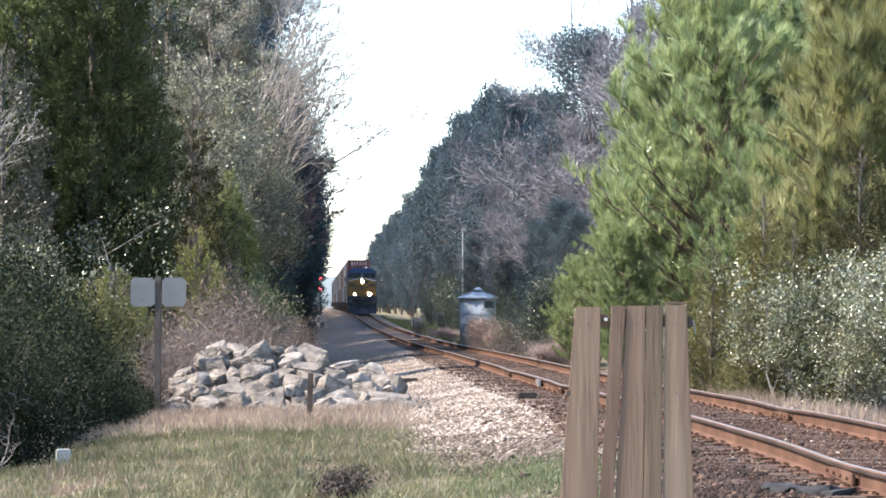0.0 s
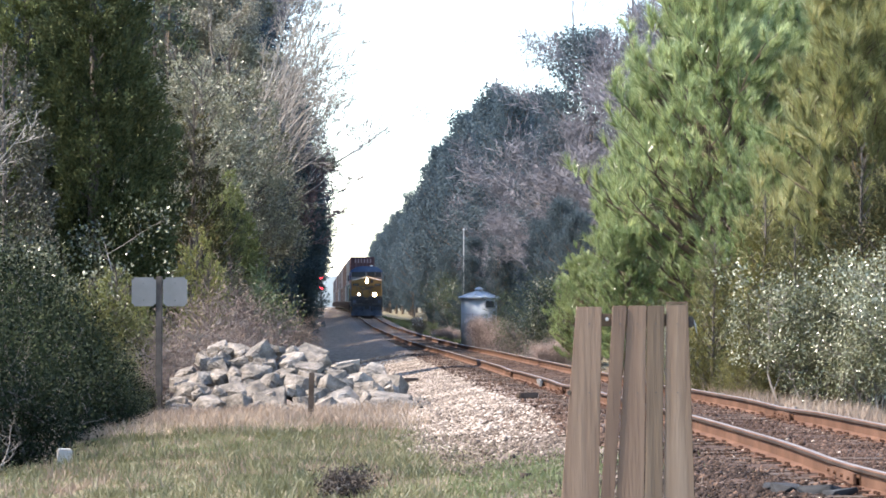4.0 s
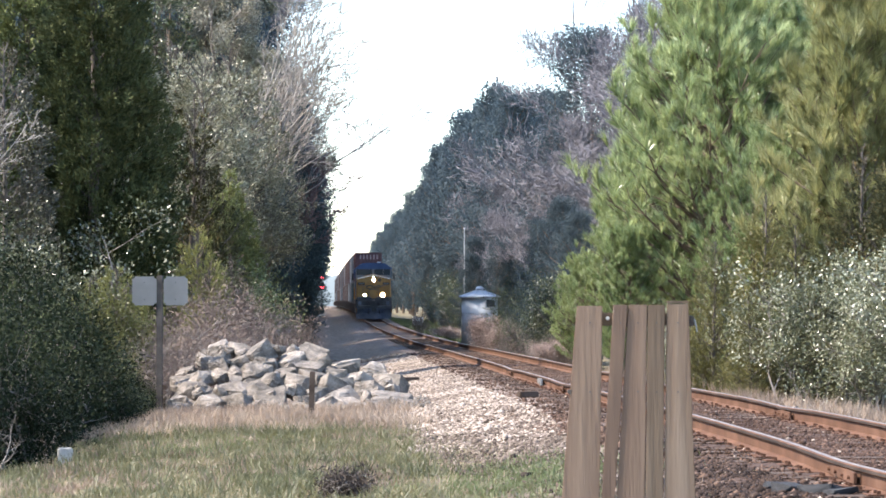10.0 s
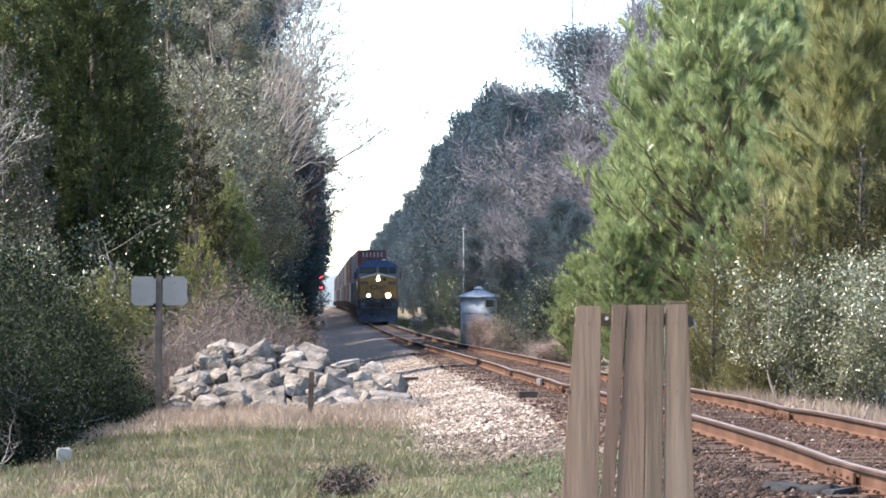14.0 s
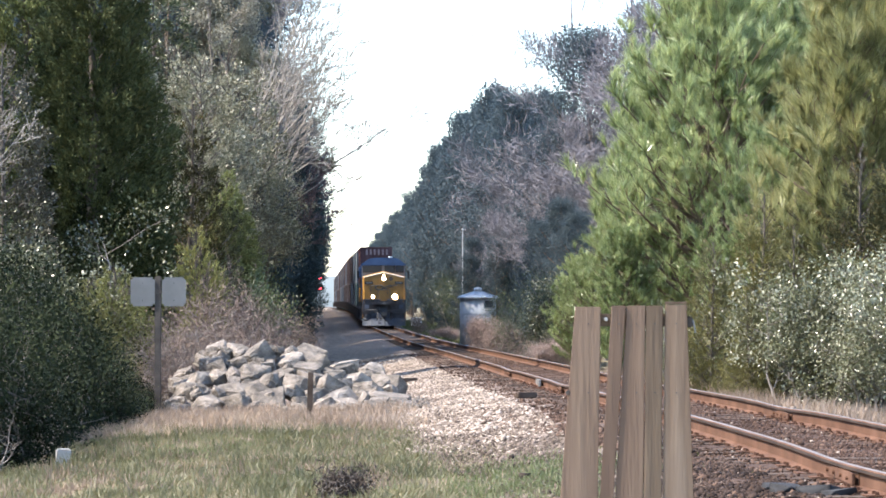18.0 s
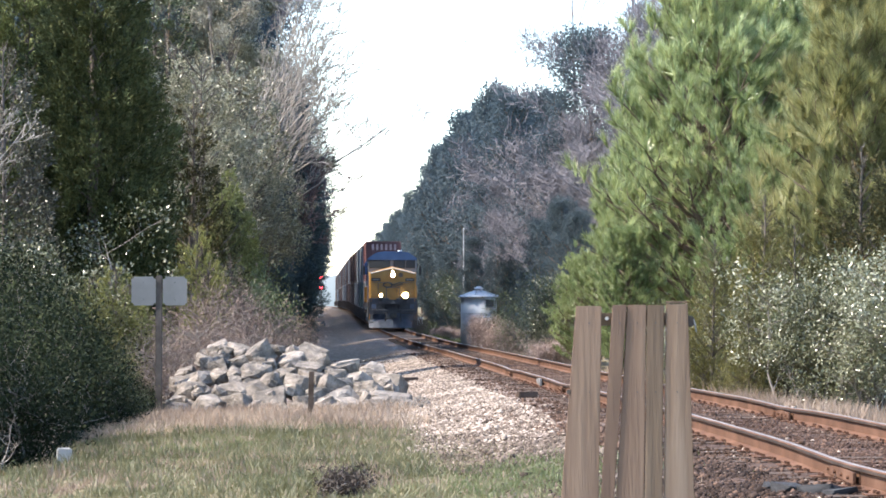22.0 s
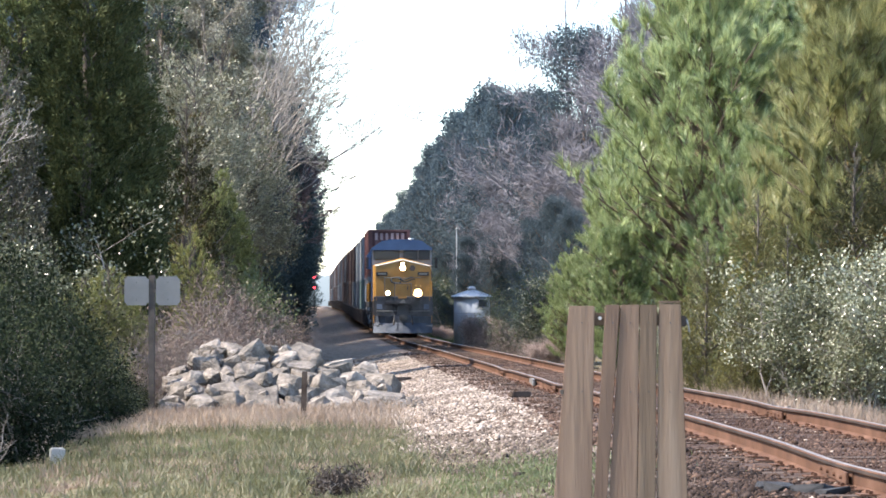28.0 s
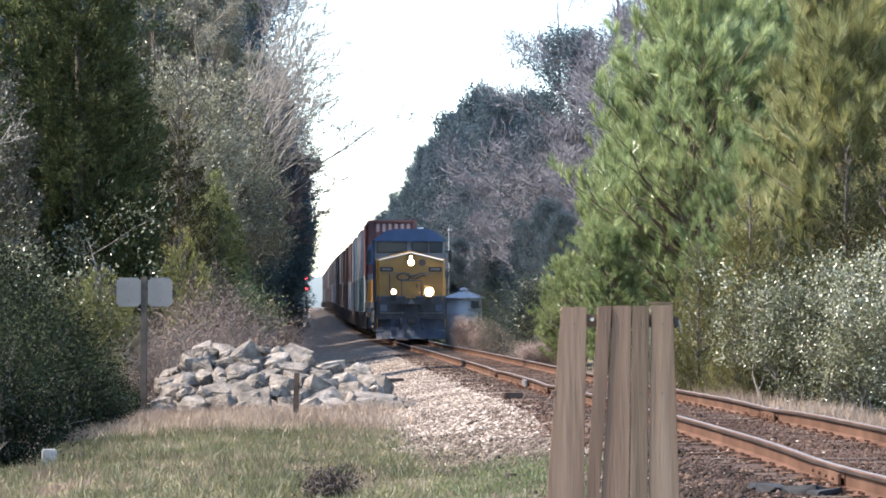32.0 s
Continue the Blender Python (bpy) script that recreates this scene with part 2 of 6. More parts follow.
M["red_lamp"] = glow("red_signal_glow", (1.0, 0.05, 0.07), 2.5)
glass = bpy.data.materials.new("tinted_window_glass")
glass.use_nodes = True
gb = glass.node_tree.nodes["Principled BSDF"]
gb.inputs["Base Color"].default_value = (0.045, 0.058, 0.072, 1)
gb.inputs["Roughness"].default_value = 0.1
gb.inputs["Specular IOR Level"].default_value = 0.12
M["glass"] = glass

# ---------------------------------------------------------------- mesh helpers
rng = np.random.default_rng(7)


def reseed(k):
    global rng
    rng = np.random.default_rng(k)



def part(name, bm, mat, parent=None, label="", smooth=False):
    me = bpy.data.meshes.new(name)
    bm.to_mesh(me)
    bm.free()
    me.materials.append(mat)
    if smooth:
        me.shade_smooth()
    ob = new(name, me)
    ob.parent = parent
    return tagged(ob, label)


def sheet(name, verts, faces, mat, parent=None, label="", smooth=False):
    """One mesh from arrays: verts (n, 3) and faces (m, 3) or (m, 4)."""
    me = bpy.data.meshes.new(name)
    verts, faces = np.asarray(verts, np.float32), np.asarray(faces, np.int32)
    k = faces.shape[1]
    me.vertices.add(len(verts))
    me.vertices.foreach_set("co", verts.ravel())
    me.loops.add(faces.size)
    me.loops.foreach_set("vertex_index", faces.ravel())
    me.polygons.add(len(faces))
    me.polygons.foreach_set("loop_start", np.arange(0, faces.size, k, dtype=np.int32))
    me.polygons.foreach_set("loop_total", np.full(len(faces), k, np.int32))
    me.update(calc_edges=True)
    me.materials.append(mat)
    if smooth:
        me.shade_smooth()
    ob = new(name, me)
    ob.parent = parent
    return tagged(ob, label)


def share(name, me, m, parent=None):
    """An object of its own on a mesh that alike pieces share."""
    ob = new(name, me)
    ob.parent = parent
    ob.matrix_basis = m
    return ob


def thing(name, m, label, category, group=""):
    ob = new(name)
    ob.matrix_basis = m
    return tagged(ob, label, category, group)


def box(bm, x0, x1, y0, y1, z0, z1, bevel=0.0, m=None):
    r = bmesh.ops.create_cube(bm, size=1.0)
    mm = Matrix.Translation(((x0 + x1) / 2, (y0 + y1) / 2, (z0 + z1) / 2)) @ Matrix.Diagonal((x1 - x0, y1 - y0, z1 - z0, 1))
    bmesh.ops.transform(bm, matrix=(m or Matrix()) @ mm, verts=r["verts"])
    if bevel:
        edges = {e for v in r["verts"] for e in v.link_edges}
        bmesh.ops.bevel(bm, geom=list(edges), offset=bevel, segments=2, affect="EDGES")
    return bm


def cyl(bm, r0, r1, length, m, seg=16):
    """A round bar or cone along z, its foot at m."""
    bmesh.ops.create_cone(bm, cap_ends=True, segments=seg, radius1=r0, radius2=r1, depth=length, matrix=m @ Matrix.Translation((0, 0, length / 2)))
    return bm


def tube(bm, r, length, m, seg=20, wall=0.02):
    """An open pipe along z."""
    rings = []
    for rad, z in ((r, 0), (r, length), (r + wall, length), (r + wall, 0)):
        rings.append([bm.verts.new(m @ Vector((rad * math.cos(6.28319 * i / seg), rad * math.sin(6.28319 * i / seg), z))) for i in range(seg)])
    for a, b in zip(rings, rings[1:] + rings[:1]):
        for i in range(seg):
            bm.faces.new((a[i], a[(i + 1) % seg], b[(i + 1) % seg], b[i]))
    bmesh.ops.recalc_face_normals(bm, faces=bm.faces)
    return bm


def rod(bm, a, b, r, seg=8):
    a, b = Vector(a), Vector(b)
    q = (b - a).to_track_quat("Z", "Y").to_matrix().to_4x4()
    return cyl(bm, r, r, (b - a).length, Matrix.Translation(a) @ q, seg)


def stroke(bm, pts, y, r, seg=6):
    """One rounded line through points in x and z."""
    rings = []
    for i, (x, z) in enumerate(pts):
        (xa, za), (xb, zb) = pts[max(i - 1, 0)], pts[min(i + 1, len(pts) - 1)]
        d = math.hypot(xb - xa, zb - za)
        nx, nz = -(zb - za) / d, (xb - xa) / d
        rings.append([bm.verts.new((x + nx * r * math.cos(a), y + r * math.sin(a), z + nz * r * math.cos(a))) for a in (6.28319 * k / seg for k in range(seg))])
    for a, b in zip(rings, rings[1:]):
        for k in range(seg):
            bm.faces.new((a[k], a[(k + 1) % seg], b[(k + 1) % seg], b[k]))
    bm.faces.new(rings[0])
    bm.faces.new(rings[-1][::-1])
    bmesh.ops.recalc_face_normals(bm, faces=bm.faces)
    return bm


def prism(bm, outline, y0, y1):
    """A closed outline in x and z drawn out along y."""
    a = [bm.verts.new((x, y0, z)) for x, z in outline]
    b = [bm.verts.new((x, y1, z)) for x, z in outline]
    n = len(a)
    bm.faces.new(a)
    bm.faces.new(b[::-1])
    for i in range(n):
        bm.faces.new((a[i], b[i], b[(i + 1) % n], a[(i + 1) % n]))
    bmesh.ops.recalc_face_normals(bm, faces=bm.faces)
    return bm


# ---------------------------------------------------------------- lie of the land
def rail_z(y):
    """Height of the rail head: the line sags before it climbs into the distance."""
    ys = [-60, 19, 27, 36, 44, 52, 60, 73, 88, 101, 122, 160, 198, 235, 265, 300, 360, 450, 900, 6000]
    zs = [0.11, 0.11, 0.125, 0.075, 0.015, -0.02, -0.04, -0.085, -0.14, -0.21, -0.28, -0.30, -0.26, -0.07, 0.15, 0.40, 0.58, 0.68, 0.75, 0.75]
    y = np.asarray(y, float)
    return sum(np.interp(y + k, ys, zs) * w for k, w in ((-6, 0.12), (-3, 0.22), (0, 0.32), (3, 0.22), (6, 0.12)))


def track_x(y):
    return 4.65 - 0.0445 * np.asarray(y, float)


HEADING = math.degrees(math.atan(0.0445))


def section(u, y):
    """Height of the ground beside the rail head, u metres to the right of the track's middle."""
    us = [-400, -60, -12, -9, -7, -4.2, -3.2, -1.75, -1.3, 1.3, 1.75, 2.7, 4.5, 7, 14, 60, 400]
    zs = [-0.4, -0.6, -0.75, -0.75, -0.62, -0.52, -0.46, -0.205, -0.176, -0.176, -0.205, -0.6, -0.9, -0.95, -0.8, -0.6, -0.4]
    return np.interp(u, us, zs)


def ground_z(x, y):
    x, y = np.asarray(x, float), np.asarray(y, float)
    u = x - track_x(y)
    near = np.clip((46 - y) / 8, 0, 1)
    bank = near * np.clip((-3.2 - u) / 1.6, 0, 1)
    return rail_z(y) + section(u, y) + bank * 0.05 - 0.55 * np.clip((-4.5 - 0.012 * (y - 26) - x) / 1.2, 0, 1) * np.clip((52 - y) / 6, 0, 1) + 0.03 * np.sin(x * 2.1 + y * 0.37) * np.sin(y * 0.9 - x * 0.6) * np.clip((np.abs(u) - 2.2) / 2, 0, 1)


# ---------------------------------------------------------------- ground and track
def build_ground():
    v = np.concatenate([np.arange(-60, 16, 6), np.arange(16, 90, 0.6), np.arange(90, 330, 3), np.arange(330, 800, 20), [900, 1200, 1800, 3000, 5000]])
    u = np.concatenate([[-3000, -1000, -300, -100, -50, -30, -20], np.arange(-14, -4, 0.5), np.arange(-4, 4.01, 0.25), np.arange(4.5, 14, 0.5), [16, 20, 30, 50, 100, 300, 1000, 3000]])
    U, V = np.meshgrid(u, v)
    X = U + track_x(V)
    Z = ground_z(X, V)
    Z += 0.02 * np.sin(V * 3.1 + U * 2.3) * np.cos(U * 4.7 - V * 1.3) * (np.abs(U) < 14) * np.clip((90 - V) / 10, 0, 1)
    n, k = U.shape
    idx = np.arange(n * k).reshape(n, k)
    faces = np.stack([idx[:-1, :-1], idx[:-1, 1:], idx[1:, 1:], idx[1:, :-1]], -1).reshape(-1, 4)
    m = material("earth_and_gravel", [(0.07, 0.06, 0.036), (0.125, 0.106, 0.064), (0.19, 0.155, 0.10)], 0.6, 0.95, 0, 0.5, fine=9, spec=0.12)
    nt = m.node_tree
    n_, ln = nt.nodes, nt.links.new
    b = n_["Principled BSDF"]
    earth = b.inputs["Base Color"].links[0].from_socket
    tc = n_.new("ShaderNodeTexCoord")
    vor = n_.new("ShaderNodeTexVoronoi")
    vor.inputs["Scale"].default_value = 15
    ln(tc.outputs["Object"], vor.inputs["Vector"])
    stone = n_.new("ShaderNodeValToRGB")
    stone.color_ramp.elements[0].color, stone.color_ramp.elements[1].color = (0.07, 0.052, 0.042, 1), (0.21, 0.168, 0.142, 1)
    ln(vor.outputs["Color"], stone.inputs["Fac"])
    rust = n_.new("ShaderNodeValToRGB")
    rust.color_ramp.elements[0].color, rust.color_ramp.elements[1].color = (0.02, 0.012, 0.0085, 1), (0.072, 0.046, 0.034, 1)
    ln(vor.outputs["Color"], rust.inputs["Fac"])
    at = n_.new("ShaderNodeAttribute")
    at.attribute_name = "cover"
    sep = n_.new("ShaderNodeSeparateColor")
    ln(at.outputs["Color"], sep.inputs["Color"])
    last = earth
    # paler brown ramp that takes over along the service track with distance
    far_road = n_.new("ShaderNodeValToRGB")
    far_road.color_ramp.elements[0].color, far_road.color_ramp.elements[1].color = (0.105, 0.075, 0.054, 1), (0.27, 0.20, 0.15, 1)
    wide = n_.new("ShaderNodeMapping")
    wide.inputs["Scale"].default_value = (3.0, 0.35, 1.0)
    ln(tc.outputs["Object"], wide.inputs["Vector"])
    ruts = n_.new("ShaderNodeTexNoise")
    ruts.inputs["Scale"].default_value, ruts.inputs["Detail"].default_value = 1.6, 7
    ruts.inputs["Roughness"].default_value = 0.7
    ln(wide.outputs["Vector"], ruts.inputs["Vector"])
    ln(ruts.outputs["Fac"], far_road.inputs["Fac"])
    far_road.color_ramp.elements[0].position, far_road.color_ramp.elements[1].position = 0.3, 0.7
    for chan, src in (("Red", stone), ("Blue", far_road), ("Green", rust)):
        mix = n_.new("ShaderNodeMix")
        mix.data_type = "RGBA"
        ln(sep.outputs[chan], mix.inputs["Factor"])
        ln(last, mix.inputs[6])
        ln(src.outputs["Color"], mix.inputs[7])
        last = mix.outputs[2]
    ln(last, b.inputs["Base Color"])
    ob = sheet("ground", np.stack([X, V, Z], -1).reshape(-1, 3), faces, m, smooth=True)
    wob = 0.35 * np.sin(V * 0.5) + 0.25 * np.sin(V * 1.3 + 2)
    left = np.where(V < 46, -3.5 + 0.9 * np.clip((36 - V) / 12, 0, 1), -8.0)
    edge = 1.58 + 0.4 * np.clip((36 - V) / 9, 0, 1) * (U < 0)
    gravel = np.clip((U - left - wob) / 0.7, 0, 1) * np.clip((3.2 - U + 0.3 * wob) / 0.8, 0, 1)
    rusty = np.clip((edge - np.abs(U + 0.1 * wob)) / 0.4, 0, 1) * np.clip(1 - (V - 45) / 60, 0.55, 1)
    col = ob.data.color_attributes.new("cover", "FLOAT_COLOR", "POINT")
    road = gravel * np.clip((V - 84) / 20, 0, 1) * (U < 0) * np.clip((-1.9 - U) / 0.5, 0, 1)
    data = np.stack([gravel, rusty, road, 1 + 0 * U], -1).astype(np.float32)
    col.data.foreach_set("color", data.ravel())
    tagged(ob, "flat earth and gravel strip along the line", "ground", kind="structure")
    return ob


ground = build_ground()


def rail_mesh(bm, prof, y0, y1, side, step=4.0):
    ys = np.arange(y0, y1 + 0.01, step)
    rows = []
    for y in ys:
        dip = 0.0
        if y < 60:
            # low joints every rail length, out of step on the two rails
            ph = ((y - (2.45 if side > 0 else 2.75)) % 11.9) / 11.9
            dip = -0.024 * math.exp(-((ph - 0.5) * 11.9 / 1.6) ** 2)
        z, x = float(rail_z(y)) + dip, float(track_x(y)) + side * 0.7525
        rows.append([bm.verts.new((x + px, y, z + pz)) for px, pz in prof])
    n = len(prof)
    for a, b in zip(rows, rows[1:]):
        for i in range(n):
            bm.faces.new((a[i], a[(i + 1) % n], b[(i + 1) % n], b[i]))
    bm.faces.new(rows[0])
    bm.faces.new(rows[-1][::-1])
    bmesh.ops.recalc_face_normals(bm, faces=bm.faces)
    return bm


def build_track():
    head = [(-0.022, -0.002), (-0.016, 0.0), (0.016, 0.0), (0.022, -0.002), (0.022, -0.006), (-0.022, -0.006)]
    # thin darker band along both sides of the head
    side_band = [(-0.0365, -0.013), (0.0365, -0.013), (0.0365, -0.033), (-0.0365, -0.033)]
    web = [(-0.035, -0.009), (-0.024, -0.0035), (0.024, -0.0035), (0.035, -0.009), (0.035, -0.036), (0.011, -0.046), (0.009, -0.135), (0.066, -0.152), (0.069, -0.165),
           (-0.069, -0.165), (-0.066, -0.152), (-0.009, -0.135), (-0.011, -0.046), (-0.035, -0.036)]
    for side, where in ((-1, "beside the gravel"), (1, "beside the shrubs")):
        r = thing("rail", Matrix(), "long rusty steel rail with a polished head " + where, "rail", "rails of the track")
        part("running_surface", rail_mesh(bmesh.new(), head, 6, 110, side, 0.5), M["rail_head"], r, "polished steel head")
        part("web", rail_mesh(bmesh.new(), web, 6, 110, side, 0.5), M["rail_web"], r)
        part("head_side", rail_mesh(bmesh.new(), side_band, 6, 110, side, 0.5), M["rail_side"], r, "dark band along the side of the head")
        part("running_surface", rail_mesh(bmesh.new(), head, 110, 800, side, 5.0), M["rail_head"], r, "polished steel head")
        part("web", rail_mesh(bmesh.new(), web, 110, 800, side, 5.0), M["rail_web"], r)
        # joint bars with bolts
        for k in range(1, 6):
            y = 11.9 * k - (3.5 if side > 0 else 3.2)
            if y < 12:
                continue
            bm = bmesh.new()
            x, z = float(track_x(y)) + side * 0.7525, float(rail_z(y)) - 0.024
            for s in (-1, 1):
                box(bm, x + s * 0.012, x + s * 0.034, y - 0.72, y + 0.72, z - 0.13, z - 0.045, 0.004)
            bar = part("joint_bar", bm, M["rail_web"], r, "bolted joint bar")
            for j in range(4):
                for s in (-1, 1):
                    b2 = cyl(bmesh.new(), 0.016, 0.016, 0.02, Matrix.Translation((x + s * 0.034, y - 0.51 + 0.34 * j, z - 0.088)) @ pose(0, 0, 0, 0, 90 * s, 0), 6)
                    part("bolt", b2, M["rail_web"], bar)
        if side < 0:
            y = 48.6
            x, z = float(track_x(y)) - 0.7525, float(rail_z(y))
            part("joint_bar", box(bmesh.new(), x - 0.05, x - 0.013, y - 0.9, y + 0.9, z - 0.14, z - 0.03, 0.006), M["alu"], r, "pale insulated joint bar")
    # sleepers
    bm = bmesh.new()
    box(bm, -1.3, 1.3, -0.115, 0.115, -0.18, 0.0, 0.012)
    me = part("sleeper", bm, M["tie"])
    tmpl = me.data
    bpy.data.objects.remove(me)
    track = thing("sleepers", Matrix(), "dark weathered timber sleepers half sunk in stained ballast", "railway sleepers")
    tagged(track, kind="structure")
    y = 7.0
    n = 0
    while y < 140:
        c = pose(float(track_x(y)) + rng.normal(0, 0.02), y, float(rail_z(y)) - 0.168 + rng.normal(0, 0.006), 0, 0, HEADING + rng.normal(0, 0.8))
        share("sleeper", tmpl, c, track)
        y += 0.52 + rng.normal(0, 0.012)
        n += 1
    # tie plates on the near sleepers
    bm = bmesh.new()
    box(bm, -0.17, 0.17, -0.09, 0.09, 0.0, 0.012, 0.003)
    for sx, sy in ((-0.09, -0.05), (0.09, 0.05), (-0.09, 0.05), (0.09, -0.05)):
        box(bm, sx - 0.014, sx + 0.014, sy - 0.014, sy + 0.014, 0.0, 0.035, 0.003)
    me = part("tie_plate", bm, M["rail_web"])
    tmpl = me.data
    bpy.data.objects.remove(me)
    for ob in list(track.children)[20:90]:
        for s in (-1, 1):
            p = ob.matrix_basis @ Vector((s * 0.7525, 0, 0.0))
            share("tie_plate", tmpl, Matrix.Translation(p) @ pose(0, 0, 0, 0, 0, HEADING), track)


build_track()


def stones(name, mat, n, pick, size, label):
    """Loose angular stones: squashed octahedra with uneven corners."""
    base = np.array([(1, 0, 0), (0, 1, 0), (-1, 0, 0), (0, -1, 0), (0, 0, 1), (0, 0, -1)], float)
    tri = np.array([(0, 1, 4), (1, 2, 4), (2, 3, 4), (3, 0, 4), (1, 0, 5), (2, 1, 5), (3, 2, 5), (0, 3, 5)])
    x, y = pick(n)
    n = len(x)
    z = ground_z(x, y)
    r = size * rng.lognormal(0, 0.35, n)
    c = base[None] * (1 + rng.normal(0, 0.28, (n, 6, 1))) * r[:, None, None]
    c[:, :, 2] *= 0.65
    a = rng.uniform(0, 6.28, n)
    b = rng.normal(0, 0.5, n)
    cx, sx = np.cos(b)[:, None], np.sin(b)[:, None]
    c = np.stack([c[:, :, 0], c[:, :, 1] * cx - c[:, :, 2] * sx, c[:, :, 1] * sx + c[:, :, 2] * cx], -1)
    ca, sa = np.cos(a)[:, None], np.sin(a)[:, None]
    c = np.stack([c[:, :, 0] * ca - c[:, :, 1] * sa, c[:, :, 0] * sa + c[:, :, 1] * ca, c[:, :, 2]], -1)
    c += np.stack([x, y, z + r * 0.25], -1)[:, None]
    f = tri[None] + 6 * np.arange(n)[:, None, None]
    ob = sheet(name, c.reshape(-1, 3), f.reshape(-1, 3), mat)
    return tagged(ob, label, "gravel", kind="stuff")


def strip(u0, u1, y0, y1):
    def pick(n):
        y = y0 + (y1 - y0) * rng.uniform(0, 1, n) ** 1.4 + rng.normal(0, 2.0, n)
        near = 0.35 * np.clip((36 - y) / 9, 0, 1) if abs(u1 + 1.75) < 0.01 or u0 < -2 < u1 else 0.0
        a, b = (u0 - near, u1) if u1 > 0 else (u0 + 0.8 * np.clip((36 - y) / 12, 0, 1), u1 - near)
        u = a + (b - a) * rng.uniform(0, 1, n)
        return u + track_x(y), y
    return pick


stones("shoulder_gravel", M["dull_stone"], 36000, strip(-4.0, -1.75, 17, 40), 0.017, "dull weathered ballast stones with earth between")
stones("shoulder_gravel", M["stone"], 52000, strip(-4.0, -1.75, 32, 92), 0.018, "pale grey and tan crushed stone ballast shoulder")
stones("shoulder_gravel", M["stone"], 8000, strip(1.8, 3.3, 17, 70), 0.024, "pale crushed stone along the far rail")
stones("track_gravel", M["stone"], 1300, strip(-1.6, 1.6, 15, 80), 0.014, "scattered pale stones between the rails")
stones("track_gravel", M["rusty_stone"], 44000, strip(-1.8, 1.7, 15, 90), 0.015, "rust-stained crushed stone between the rails")
stones("road_gravel", M["stone"], 9000, strip(-7.5, -4.0, 47, 95), 0.026, "pale crushed stone of the service track")
# darker stones close to the camera, outside the near rail
stones("shoulder_gravel", M["dark_stone"], 24000, strip(-3.6, -0.86, 13, 24), 0.016, "dark brown stones beside the near rail")
stones("shoulder_gravel", M["rusty_stone"], 7000, strip(-2.5, -1.35, 24, 36), 0.017, "rust-stained stones beside the near rail")
stones("track_gravel", M["dusty_stone"], 42000, strip(-0.64, 0.64, 15, 80), 0.0125, "dusty brown stones nearly burying the sleepers")


# ---------------------------------------------------------------- the train
MOVERS = []
SPINNERS = []


def wheelset(parent, y, r=0.53):
    bm = bmesh.new()
    for s in (-1, 1):
        cyl(bm, r + 0.025, r + 0.025, 0.03, pose(s * 0.70, 0, 0, 0, 90, 0), 24)
        cyl(bm, r, r - 0.01, 0.11, pose(s * 0.70 - (0 if s > 0 else 0.11), 0, 0, 0, 90, 0), 24)
        cyl(bm, 0.16, 0.14, 0.08, pose(s * 0.82 - (0 if s > 0 else 0.08), 0, 0, 0, 90, 0), 12)
    rod(bm, (-0.75, 0, 0), (0.75, 0, 0), 0.09, 12)
    ob = part("wheelset", bm, M["steel"], parent, "worn steel wheels on an axle")
    ob.matrix_basis = pose(0, y, r)
    return ob


def bogie(name, parent, y, axles, r, mat):
    """A truck: side frames, bolster, springs; its origin is on the rail head."""
    span = max(axles)
    bm = bmesh.new()
    for s in (-1, 1):
        x = s * 0.98
        box(bm, x - 0.09, x + 0.09, -span - 0.45, span + 0.45, r + 0.12, r + 0.38, 0.04)
        for a in axles:
            box(bm, x - 0.11, x + 0.11, a - 0.2, a + 0.2, r - 0.17, r + 0.2, 0.04)
            cyl(bm, 0.12, 0.12, 0.08, pose(x + (0.1 if s > 0 else -0.18), a, r, 0, 90, 0), 12)
        for a in (-span / 2, span / 2):
            cyl(bm, 0.1, 0.1, 0.3, pose(x, a, r - 0.15), 10)
    box(bm, -0.95, 0.95, -0.3, 0.3, r + 0.1, r + 0.4, 0.03)
    t = part(name, bm, mat, parent, "dusty cast steel side frames")
    t.matrix_basis = pose(0, y, 0)
    return t, [wheelset(t, a, r) for a in axles]


